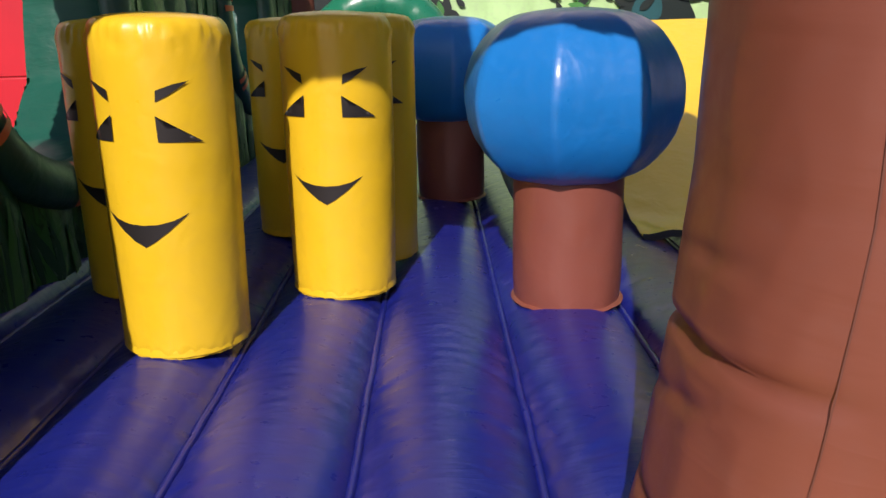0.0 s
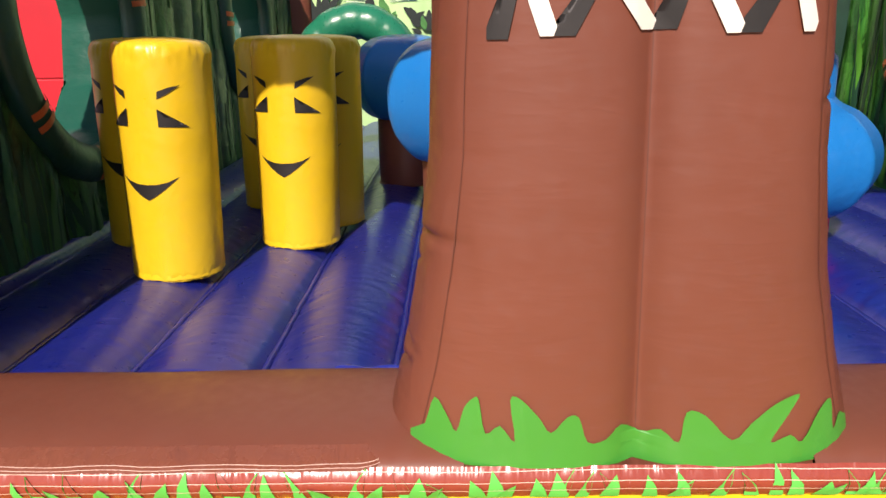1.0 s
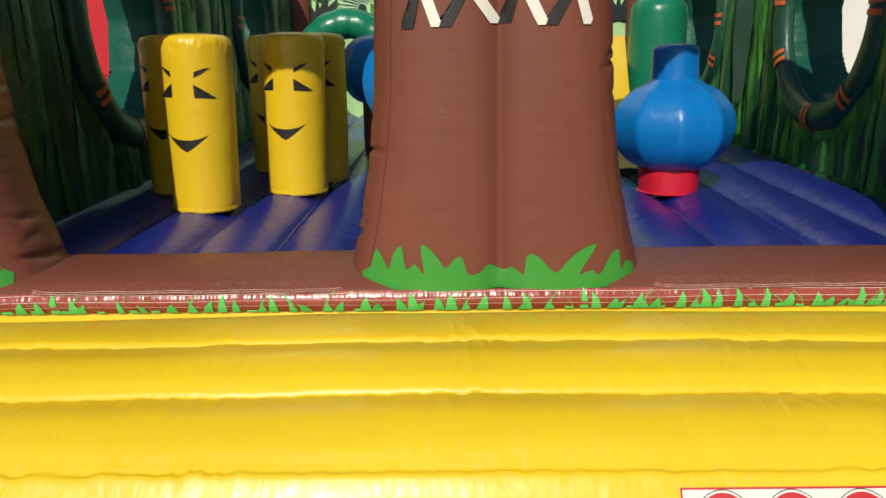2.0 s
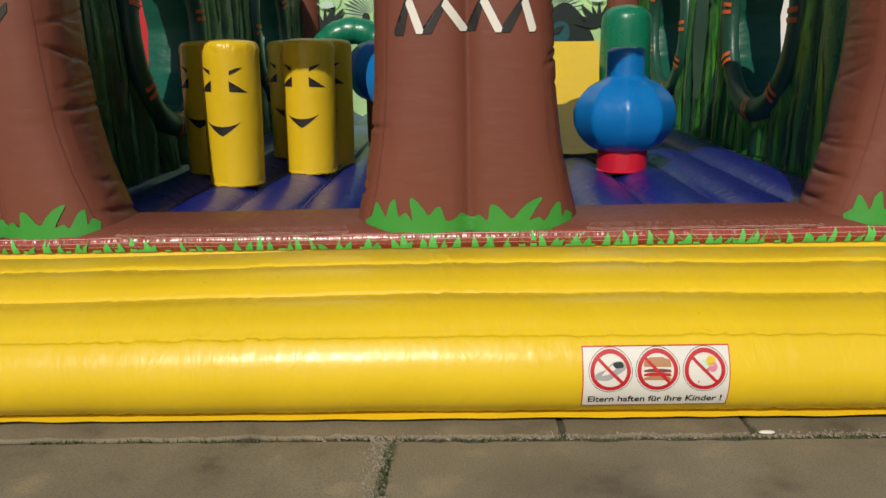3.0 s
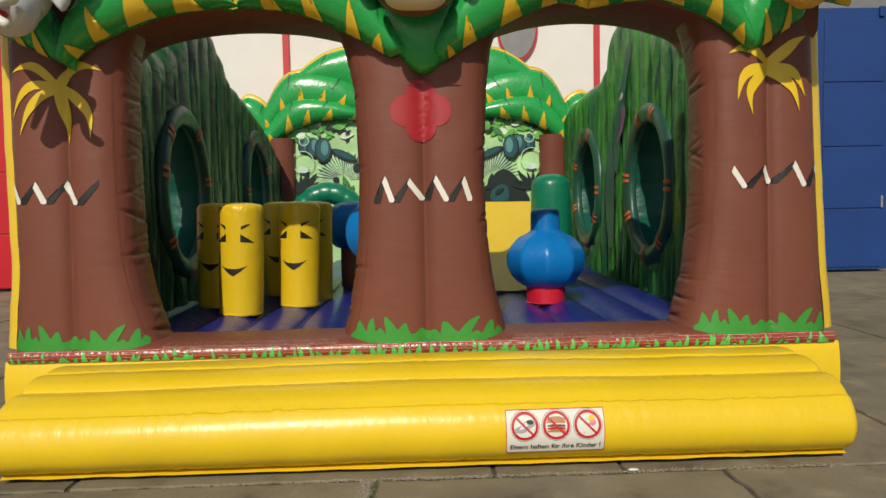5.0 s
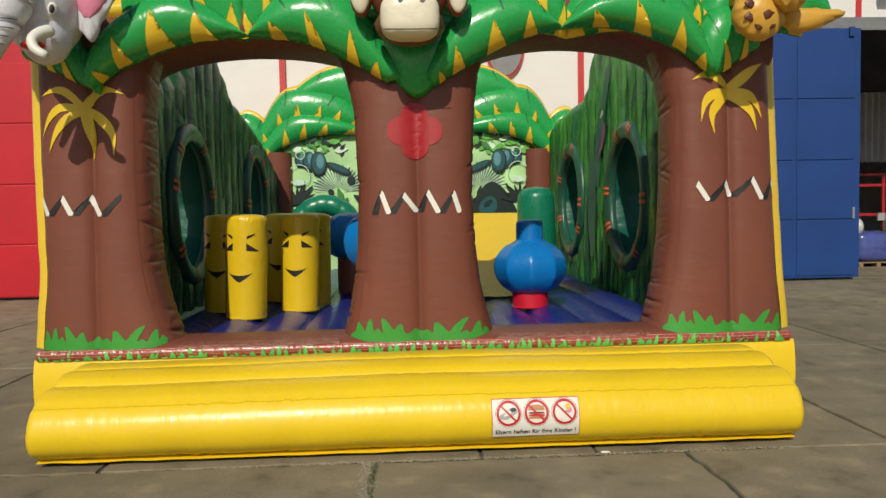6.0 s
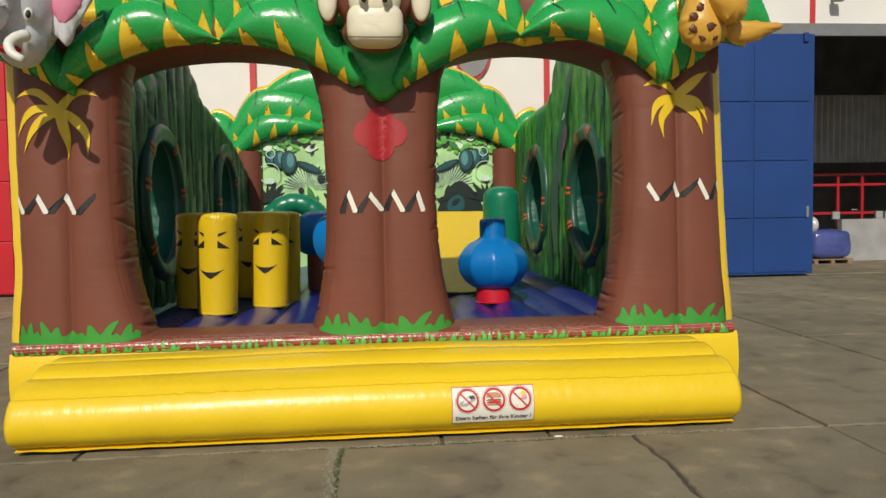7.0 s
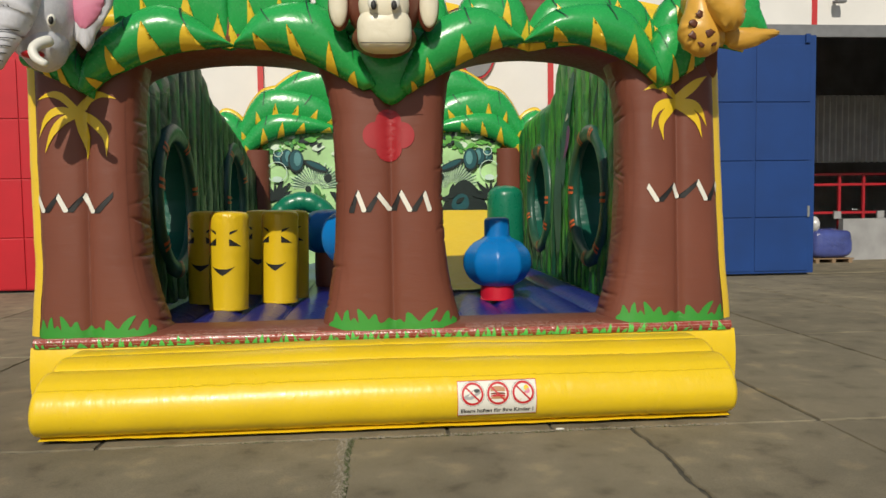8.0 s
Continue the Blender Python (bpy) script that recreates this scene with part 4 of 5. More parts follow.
TOP_L = [(1.3, 2.95), (2.3, 3.02), (2.9, 3.12), (3.3, 3.3), (3.9, 3.68), (4.5, 3.66), (4.9, 3.45), (5.2, 3.22), (6.2, 3.02), (7.3, 2.75), (8.5, 2.25)]
TOP_R = [(1.3, 3.05), (2.3, 3.2), (2.9, 3.3), (3.6, 3.5), (4.4, 3.85), (5.1, 3.85), (5.35, 3.5), (5.7, 3.25), (7.0, 3.2), (7.9, 3.15), (8.5, 2.9)]
wall_l = side_wall(-1.72, -1, TOP_L, SIDE_L, "ribbed jungle-print side wall with crawl holes, shade in its colours", 5, [(3.27, 1.74), (6.42, 1.78)], (BLADE_EDGE, BLADE_SHADED, BLADE_DEEP), 0.028)
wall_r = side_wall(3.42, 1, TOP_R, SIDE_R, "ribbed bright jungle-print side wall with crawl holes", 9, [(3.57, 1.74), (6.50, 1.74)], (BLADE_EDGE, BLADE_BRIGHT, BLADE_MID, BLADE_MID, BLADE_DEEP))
for wall, xx, pts, mat, lab in (
        (wall_r, 3.375, [(4.75, 1.9), (4.55, 2.5), (4.35, 2.95), (4.15, 3.35), (4.3, 3.4), (4.55, 3.05), (4.85, 2.6), (4.95, 2.1)], PRINT_SEA, "teal printed leaf"),
        (wall_r, 3.368, [(4.74, 2.28), (4.60, 2.5), (4.50, 2.72), (4.36, 2.66), (4.5, 2.42)], PURPLE, "pink printed patch"),
        (wall_r, 3.366, [(4.62, 2.80), (4.45, 2.84), (4.5, 2.90)], WHITE, "white printed patch"),
        (wall_r, 3.375, [(5.0, 1.0), (4.9, 1.7), (4.95, 2.2), (5.2, 2.3), (5.35, 1.6), (5.2, 1.0)], PRINT_SEA, "teal printed leaf"),
        (wall_l, -1.675, [(4.15, 2.3), (4.3, 2.9), (4.0, 3.3), (3.85, 3.0), (3.9, 2.6), (4.05, 2.2)], PRINT_TEAL, "teal printed leaf"),
        (wall_l, -1.668, [(4.2, 2.2), (4.32, 2.5), (4.22, 2.55), (4.1, 2.3)], PURPLE, "purple printed patch")):
    part("printed_leaf", decal(spline_poly(pts, 5), lambda a, b, xx=xx: (xx + (0.004 if xx < 0 else -0.004), a, b), 0.2), mat, wall, lab)

# ---- back wall ----
BY = 8.35
back = part("back_wall", surf(lambda u, v: (-1.36 + 4.41 * u, BY - 0.03 * abs(math.sin(u * math.pi * 9)) ** 0.6 * math.sin(math.pi * min(1, v * 1.02)), 0.5 + 2.62 * v), 90, 30), PRINT_BG, castle, "pale green jungle-print back wall")
part("back_panel", box((-2.1, BY + 0.05, 0.3), (3.8, BY + 0.35, 3.3), 0.1), LEAF_YELLOW, castle, "yellow rear of the back wall", smooth=False)
rng = random.Random(11)


def print_leaf(cx, cz, length, ang, mat, wid=0.3, lift=0.0):
    ca, sa = math.cos(ang), math.sin(ang)
    pts = [(0, 0), (0.3, wid * 0.45), (0.6, wid * 0.4), (1, 0), (0.6, -wid * 0.35), (0.3, -wid * 0.42)]
    q = spline_poly([(cx + length * (a * ca - b * sa), cz + length * (a * sa + b * ca)) for a, b in pts], 3)
    part("printed_leaf", decal(q, lambda a, b: (a, BY - 0.036 - lift, b), 1.0), mat, back)


PRINT_MID = plain("print_mid_green", (0.05, 0.22, 0.05), 0.42, 0, 0.3, 8)
PRINT_SHEEN = plain("print_fruit_sheen", (0.10, 0.27, 0.27), 0.4, 0, 0.2, 8)
PRINT_WHITE = plain("print_white_green", (0.66, 0.80, 0.60), 0.42, 0, 0.1, 8)
# canopy of small leaves under the inflated fronds
for i in range(150):
    lx, lz = rng.uniform(-1.3, 2.95), 2.98 - 0.38 * rng.random() ** 1.3
    print_leaf(lx, lz, rng.uniform(0.12, 0.26), rng.uniform(-0.7, 3.8), rng.choice((PRINT_LEAF, PRINT_LEAF, PRINT_MID, PRINT_WHITE, PRINT_LEAF, PRINT_DARK)), 0.5, i * 0.0002)


def print_oval(cx, cz, rx, rz, mat, lift, tilt=0.0):
    ca, sa = math.cos(tilt), math.sin(tilt)
    part("printed_fruit", decal([(cx + rx * math.cos(q) * ca - rz * math.sin(q) * sa, cz + rx * math.cos(q) * sa + rz * math.sin(q) * ca) for q in (k * math.pi / 12 for k in range(24))], lambda a, b: (a, BY - lift, b), 1.0), mat, back)


for sd in (-1, 1):
    mx = lambda q: 0.845 + sd * q
    # pale rays fanning out behind the branch
    for k in range(46):
        q = math.pi * (0.02 + 0.96 * k / 45)
        r0, r1 = 0.10, 0.42 + 0.10 * math.sin(k * 2.3) ** 2
        cx, cz = mx(1.28), 1.98
        dq = 0.017
        part("printed_stripe", decal([(cx + r0 * math.cos(q - dq), cz + r0 * math.sin(q - dq)), (cx + r1 * math.cos(q - dq), cz + r1 * math.sin(q - dq)), (cx + r1 * math.cos(q + dq), cz + r1 * math.sin(q + dq)), (cx + r0 * math.cos(q + dq), cz + r0 * math.sin(q + dq))][::1], lambda a, b: (a, BY - 0.040, b), 2.0), PRINT_WHITE if k % 2 else PRINT_TEAL, back)
    for j, (bx, bz, rx, rz) in enumerate(((1.95, 2.56, 0.11, 0.12), (1.80, 2.55, 0.12, 0.17), (1.63, 2.50, 0.145, 0.215))):
        y0 = 0.062 + 0.010 * j
        print_oval(mx(bx), bz, rx, rz, PRINT_DARK, y0)
        print_oval(mx(bx - 0.008), bz + 0.012, rx * 0.84, rz * 0.88, PRINT_TEAL, y0 + 0.003)
        print_oval(mx(bx - 0.03), bz + 0.035, rx * 0.45, rz * 0.6, PRINT_SHEEN, y0 + 0.006)
    print_oval(mx(1.27), 2.40, 0.25, 0.075, PRINT_DARK, 0.060, sd * 0.42)
    print_oval(mx(1.26), 2.41, 0.20, 0.045, PRINT_TEAL, 0.064, sd * 0.42)
    for bx, bz, r0 in ((1.98, 2.30, 0.19), (1.95, 2.66, 0.085)):
        part("printed_ring", surf(lambda u, v: (mx(bx) + (r0 - 0.014 * v) * math.cos(2 * math.pi * u), BY - 0.096, bz + (r0 - 0.014 * v) * math.sin(2 * math.pi * u)), 40, 1, wrap_u=True), PRINT_PALE, back)
    print_oval(mx(1.98), 2.17, 0.09, 0.05, PRINT_PALE, 0.092)
    # spiky dark palms low at the edges and dark clumps along the foot
    for k in range(9):
        print_leaf(mx(2.02), 1.78, rng.uniform(0.28, 0.46), 0.15 + 0.36 * k, PRINT_DARK, 0.24, 0.03 + 0.0006 * k)
    for k in range(14):
        print_leaf(mx(rng.uniform(0.5, 1.35)), 1.62 + rng.uniform(0, 0.22), rng.uniform(0.12, 0.26), rng.uniform(0.2, 2.9), rng.choice((PRINT_DARK, PRINT_DARK, PRINT_MID)), 0.5, 0.03 + 0.0006 * k)
    print_oval(mx(1.05), 2.18, 0.075, 0.085, PRINT_DARK, 0.050)
    print_oval(mx(1.42), 1.98, 0.055, 0.06, PRINT_DARK, 0.051)
# dark printed shape with a paler middle
part("printed_shape", decal(spline_poly([(1.98, 1.5), (2.0, 1.75), (2.15, 2.0), (2.35, 2.12), (2.55, 2.0), (2.72, 1.75), (2.75, 1.5)], 5), lambda a, b: (a, BY - 0.05, b), 2.0), PRINT_DARK, back)
part("printed_shape", decal(spline_poly([(2.12, 1.58), (2.15, 1.78), (2.3, 1.86), (2.42, 1.78), (2.4, 1.58)], 5), lambda a, b: (a, BY - 0.054, b), 2.0), PRINT_TEAL, back)
for x0, x1 in ((-1.72, -1.30), (3.0, 3.42)):
    part("back_trunk", surf(lambda u, v: ((x0 + x1) / 2 + 0.24 * math.cos(2 * math.pi * u), BY - 0.05 + 0.18 * math.sin(2 * math.pi * u), 0.5 + 2.2 * v), 32, 20, wrap_u=True), BROWN, castle, "brown inflated corner trunk")
for low, high, y0, sp in (
        (((600, 236), (530, 238), (480, 252), (436, 280)), ((600, 226), (540, 204), (475, 204), (425, 262)), BY - 0.10, 5),
        (((600, 226), (540, 222), (480, 225), (428, 262)), ((605, 210), (560, 168), (470, 162), (420, 240)), BY - 0.04, 6),
        (((640, 225), (560, 190), (520, 180), (470, 180)), ((660, 150), (600, 118), (530, 128), (470, 172)), BY + 0.02, 0),
        (((690, 236), (660, 232), (620, 232), (590, 240)), ((690, 170), (660, 150), (620, 170), (588, 225)), BY - 0.02, 4),
        (((442, 290), (425, 262), (405, 232), (392, 215)), ((452, 250), (430, 210), (405, 196), (388, 205)), BY + 0.0, 0)):
    for flip in (1, -1):
        g = lambda pts: [(0.845 + flip * (a - 0.845), b) for a, b in (BX(*q) for q in pts)]
        leaf(g(low), g(high), y0, 0.16, [(0.12 + 0.8 * k / max(1, sp - 1), 0.55, 0.045) for k in range(sp)], castle, lines=(0.35, 0.65), nu=28)
        rim_h = [(a + (a - c) * 0.06, b + (b - d) * 0.0 + 0.075) for (a, b), (c, d) in zip(g(high), g(low))]
        geo, _ = pillow(v2(g(low)), v2(rim_h), y0 + 0.12, 0.05, 0.05, nu=28)
        part("leaf_rim", geo, LEAF_YELLOW, castle, "yellow rim of the leaf")

# ---- obstacles ----
FLOOR_Z = 0.575


def face_post(name="face_post"):
    post = tagged(new(name, None), "yellow inflated post with a black grinning face", "post", "yellow face posts")
    R, H = 0.2, 1.03

    def f(u, v):
        a = 2 * math.pi * u
        if v < 0.86:
            z, r = v / 0.86 * (H - 0.05), R * (1 + 0.02 * math.sin(math.pi * v))
            r *= 1 - 0.025 * math.exp(-(z / 0.02) ** 2)
        else:
            q = (v - 0.86) / 0.14
            z = H - 0.05 + 0.05 * math.sin(math.pi / 2 * min(1, q * 1.6))
            r = R * (1 - 0.12 * min(1, q * 2.2) ** 2) * (1 if q < 0.45 else max(0.001, (1 - q) / 0.55))
            z += 0.012 * (q > 0.45) * math.sin(math.pi * (q - 0.45) / 1.1)
        pk = math.exp(-((z - H + 0.05) / 0.035) ** 2) + 0.8 * math.exp(-((z - 0.01) / 0.025) ** 2)
        r += 0.009 * pk * noise.noise(Vector((a * 5, z * 6, 0))) + 0.012 * pk * noise.noise(Vector((a * 11, z * 12, 0))) + 0.002 * noise.noise(Vector((a * 1.5, z * 4, 2)))
        return (r * math.cos(a), r * math.sin(a), z)
    body = part("body", surf(f, 110, 90, wrap_u=True), YELLOW_POST, post)

    def on(a, b):
        t = a / R
        rr = R * (1 + 0.02 * math.sin(math.pi * b / H * 0.86)) + 0.004
        return (rr * math.sin(t), -rr * math.cos(t), b)
    eye = [(0.068, 0.683), (0.192, 0.679), (0.155, 0.700), (0.110, 0.730), (0.066, 0.758)]
    brow = [(0.070, 0.796), (0.105, 0.815), (0.163, 0.853), (0.120, 0.845), (0.073, 0.828)]
    for sd in (-1, 1):
        part("eye", decal([(sd * a, b) for a, b in eye][::sd], on, 0.03), BLACK, body, "black printed eye")
        part("eyebrow", decal([(sd * a, b) for a, b in brow][::sd], on, 0.03), BLACK, body, "black printed eyebrow")
    mouth = [(-0.132, 0.472), (-0.09, 0.452), (-0.045, 0.441), (0.0, 0.438), (0.045, 0.441), (0.09, 0.452), (0.132, 0.472), (0.07, 0.418), (0.028, 0.386), (0.002, 0.370), (-0.028, 0.386), (-0.07, 0.418)]
    part("mouth", decal(mouth, on, 0.03), BLACK, body, "black printed grin")

    def hem(u, v):
        a = 2 * math.pi * u
        r = R * (0.99 + 0.022 * v)
        return (r * math.cos(a), r * math.sin(a), 0.034 - 0.024 * v + 0.003 * noise.noise(Vector((a * 6, 0, 0))))
    part("hem", surf(hem, 60, 2, wrap_u=True), YELLOW_POST, post, "stitched yellow hem")
    return post


first = face_post()
first.matrix_world = pose(-0.878, 2.325, FLOOR_Z + 0.009, 0, 2.0, -9)
for x, y, ry, rz in ((-0.405, 2.815, 1.5, -9), (-1.235, 2.90, 1.5, -9), (-0.325, 3.25, 1.0, -6), (-0.735, 3.72, 1.0, -8)):
    copy_thing(first, pose(x, y, FLOOR_Z + 0.009, 0, ry, rz))


def lathe(prof, nu=48, wob=0.004, flute=0, seed=0):
    pts = [Vector((a, b, 0)) for a, b in prof]

    def f(u, v):
        a = 2 * math.pi * u
        p = smooth_curve(pts, v)
        fa = 2 * math.pi / flute if flute else 1.0
        q = (a + 0.3) % fa - fa / 2 if flute else 0.0
        k = math.cos(fa / 2) / math.cos(q) * 1.03 if flute else 1.0
        pk = math.exp(-((abs(q) - fa / 2) / 0.05) ** 2) if flute else 0.0
        r = p.x * k - 0.001 * pk + 0.003 * pk * noise.noise(Vector((a, p.y * 22, seed))) + wob * noise.noise(Vector((math.cos(a) * 2, math.sin(a) * 2, p.y * 5 + seed)))
        return (max(0.0005, r) * math.cos(a), max(0.0005, r) * math.sin(a), p.y)
    return surf(f, nu * 2, 56, wrap_u=True)


def ball_tree():
    t = tagged(new("ball_tree", None), "blue inflated ball on a brown inflated stem", "inflatable tree", "blue ball trees")
    stem = part("stem", lathe([(0.192, 0.0), (0.196, 0.02), (0.2, 0.1), (0.2, 0.3), (0.198, 0.5)], 56, 0.004), BROWN_POST, t, "brown stem")
    part("hem", surf(lambda u, v: ((0.19 + 0.02 * v) * math.cos(2 * math.pi * u), (0.19 + 0.02 * v) * math.sin(2 * math.pi * u), 0.022 - 0.012 * v + 0.004 * noise.noise(Vector((u * 40, 0, 0)))), 60, 2, wrap_u=True), BROWN_POST, stem, "stitched hem")
    part("ball", lathe([(0.10, 0.47), (0.21, 0.475), (0.29, 0.53), (0.355, 0.63), (0.378, 0.75), (0.355, 0.87), (0.29, 0.97), (0.2, 1.025), (0.08, 1.045), (0.0, 1.047)], 64, 0.005, 8), BALL_BLUE, t, "glossy blue ball")
    return t


bt = ball_tree()
bt.location = (0.45, 2.64, FLOOR_Z - 0.014)
copy_thing(bt, pose(0.06, 4.42, FLOOR_Z - 0.005, 0, 0, 20))
onion = tagged(new("onion_bollard", None), "blue inflated onion with a neck on a red ring", "inflatable bollard")
onion.location = (2.07, 2.68, FLOOR_Z - 0.008)
red_base = part("red_ring", lathe([(0.185, 0.0), (0.19, 0.02), (0.192, 0.1), (0.19, 0.2)], 56, 0.003), RED, onion, "red vinyl ring")
part("hem", surf(lambda u, v: ((0.185 + 0.016 * v) * math.cos(2 * math.pi * u), (0.185 + 0.016 * v) * math.sin(2 * math.pi * u), 0.02 - 0.01 * v + 0.004 * noise.noise(Vector((u * 40, 0, 0)))), 60, 2, wrap_u=True), RED, red_base)
part("bulb", lathe([(0.12, 0.165), (0.2, 0.17), (0.29, 0.23), (0.36, 0.33), (0.382, 0.44), (0.355, 0.55), (0.27, 0.65), (0.18, 0.70), (0.145, 0.73)], 64, 0.005, 9, 3), BALL_BLUE, onion, "glossy blue bulb")
part("neck", lathe([(0.15, 0.68), (0.146, 0.75), (0.143, 0.85), (0.138, 0.91), (0.11, 0.935), (0.05, 0.94), (0.0, 0.942)], 48, 0.005, 0, 5), BALL_BLUE, onion, "blue neck")

arch = tagged(new("tube_arch", None), "dark green inflated crawl arch on the blue floor", "inflatable arch")


def arch_tube(u, v):
    a = math.pi * u
    cx, cz, rx, rz = -0.40, 1.15, 0.47, 0.58
    if u < 0.2:
        c = Vector((cx - rx, 5.5, 0.56 + (cz - 0.56) * u / 0.2))
        d = Vector((-1, 0, 0))
    elif u > 0.8:
        c = Vector((cx + rx, 5.5, 0.56 + (cz - 0.56) * (1 - u) / 0.2))
        d = Vector((1, 0, 0))
    else:
        a = math.pi * (1 - (u - 0.2) / 0.6)
        c = Vector((cx + rx * math.cos(a), 5.5, cz + rz * math.sin(a)))
        d = Vector((math.cos(a), 0, math.sin(a)))
    r = 0.15 * (1 - 0.05 * abs(math.sin(u * 45)) ** 6)
    b = 2 * math.pi * v
    return c + d * (r * math.cos(b)) + Vector((0, r * math.sin(b), 0))


part("tube", surf(arch_tube, 110, 22, wrap_v=True), TUBE_GREEN, arch)

slide = tagged(new("slide", None), "yellow inflated slide with a loose wrinkled mat at its foot", "slide")


def slide_pt(u, v):
    y = 3.30 + 2.5 * v
    x0, x1 = 0.92 + 0.05 * v, 2.02 + 0.40 * v
    x = x0 + (x1 - x0) * u
    z = 0.60 + 0.965 * max(0.0, (v - 0.08) / 0.92) ** 1.05
    w = math.exp(-(v / 0.12) ** 2)
    z += 0.02 * w * (0.5 + noise.noise(Vector((x * 9, y * 9, 0)))) + 0.006 * noise.noise(Vector((x * 2, y * 2, 4)))
    return Vector((x, y, z))


part("slide_surface", surf(slide_pt, 60, 80), YELLOW_POST, slide, "yellow sliding surface")
part("slide_block", surf(lambda u, v: (slide_pt(u, 1) if v < 0.34 else slide_pt(u, 1) + Vector((0, 0.9 * min(1, (v - 0.33) * 3), 0)) if v < 0.7 else Vector((slide_pt(u, 1).x, 6.7, 0.56))), 30, 3), YELLOW, slide, "yellow platform behind the slide")
part("slide_flank", surf(lambda u, v: slide_pt(1, u).lerp(Vector((slide_pt(1, u).x, slide_pt(1, u).y, 0.56)), v), 40, 2), YELLOW, slide)
part("side_column", lathe([(0.265, 0.0), (0.27, 0.3), (0.27, 0.9), (0.262, 1.18), (0.23, 1.29), (0.14, 1.35), (0.0, 1.37)], 44, 0.005), TUBE_GREEN, slide, "green upright bolster").location = (2.60, 5.2, 0.56)
part("side_roll", tube([(0.66, 3.15, 0.62), (0.50, 3.6, 0.72), (0.42, 4.1, 0.92), (0.40, 4.9, 1.25)], 0.13, 30, 16), CAMO, slide, "grey-green printed side roll")
part("mat_edge", surf(lambda u, v: slide_pt(u, 0) + Vector((0, -0.02 * v, -0.03 * v + 0.01)), 40, 2), BLACK, slide, "dark mat edge")

# ---- animal heads on the crown: one plain mesh each ----
def rot(x, y, z):
    return Euler((radians(x), radians(y), radians(z))).to_matrix()


def inflated(outline, y, thick, n=72, rings=9):
    """A puffed cushion with a pinched rim, seen from the front as the outline (x, z)."""
    pts = [Vector((a, b, 0)) for a, b in outline]
    loop = pts[-1:] + pts + pts[:2]
    c = sum(pts, Vector()) / len(pts)

    def f(u, v):
        q = (u % 1.0) * len(pts)
        k = int(q)
        h = q - k
        p0, p1, p2, p3 = loop[k], loop[k + 1], loop[(k + 2) % len(loop)], pts[(k + 2) % len(pts)]
        p = 0.5 * ((2 * p1) + (p2 - p0) * h + (2 * p0 - 5 * p1 + 4 * p2 - p3) * h * h + (3 * p1 - p0 - 3 * p2 + p3) * h * h * h)
        w = 2 * v - 1
        r = max(0.002, 1 - abs(w) ** 1.6)
        p = c + (p - c) * min(1.0, r * (1 + 0.03 * noise.noise(Vector((u * 40, 0, c.x)))))
        d = thick * math.copysign((1 - r * r) ** 0.5, w)
        return (p.x, y + d + 0.5 * thick * r ** 7 * noise.noise(Vector((u * 22, v * 3, c.y))), p.y)
    return surf(f, n, rings * 2, wrap_u=True)


TRUNK_P = [Vector(q) for q in ((-1.84, 0.06, 3.30), (-1.85, -0.03, 3.08), (-1.875, -0.07, 2.92), (-1.935, -0.08, 2.79), (-1.985, -0.07, 2.68))]
EAR = [(-1.62, 3.48), (-1.67, 3.25), (-1.64, 3.03), (-1.585, 2.965), (-1.54, 2.94), (-1.495, 2.885), (-1.455, 2.93), (-1.41, 3.03), (-1.33, 3.15), (-1.275, 3.30), (-1.29, 3.48), (-1.45, 3.56)]
EAR_PINK = [(-1.57, 3.30), (-1.60, 3.16), (-1.565, 3.09), (-1.49, 3.035), (-1.425, 3.08), (-1.36, 3.17), (-1.325, 3.27), (-1.36, 3.38), (-1.48, 3.40)]
mirrored = lambda line: [(-3.68 - a, b) for a, b in line[::-1]]
elephant = join(
    tint(ellipsoid((-1.83, 0.34, 3.18), (0.29, 0.34, 0.40)), 0),
    tint(ellipsoid((-1.775, 0.26, 2.93), (0.175, 0.19, 0.22)), 0),
    tint(tube([tuple(q) for q in TRUNK_P], lambda t: 0.175 - 0.075 * min(1, t * 2) - 0.055 * max(0.0, t - 0.35) / 0.65, 30, 20), 0),
    tint(inflated(EAR, 0.34, 0.07), 0), tint(inflated(EAR_PINK, 0.295, 0.045), 1),
    tint(inflated(mirrored(EAR), 0.34, 0.07), 0), tint(inflated(mirrored(EAR_PINK), 0.295, 0.045), 1),
    tint(tube([(-1.64, 0.06, 2.905), (-1.69, -0.02, 2.865), (-1.715, -0.07, 2.81), (-1.685, -0.09, 2.745), (-1.61, -0.09, 2.70)], lambda t: 0.044 - 0.016 * t, 18, 12), 2),
    tint(tube([(-1.95, 0.04, 2.93), (-2.00, 0.0, 2.88), (-2.04, -0.03, 2.82), (-2.07, -0.04, 2.77)], lambda t: 0.036 - 0.014 * t, 18, 12), 2),
    tint(ellipsoid((-1.765, 0.04, 2.80), (0.08, 0.07, 0.03)), 3),
    tint(ellipsoid((-1.645, 0.092, 3.06), (0.03, 0.02, 0.046), m=rot(0, 8, 30)), 2), tint(ellipsoid((-1.642, 0.076, 3.055), (0.018, 0.012, 0.03), m=rot(0, 8, 30)), 4),
    *[tint(tube([tuple(smooth_curve(TRUNK_P, 0.48 + 0.1 * k) + Vector((math.sin(a), -math.cos(a) * 0.95, 0.0)) * (0.109 - 0.011 * k)) for a in (-0.9, -0.4, 0.1, 0.6, 1.1)], 0.0032, 14, 6), 4) for k in range(5)])
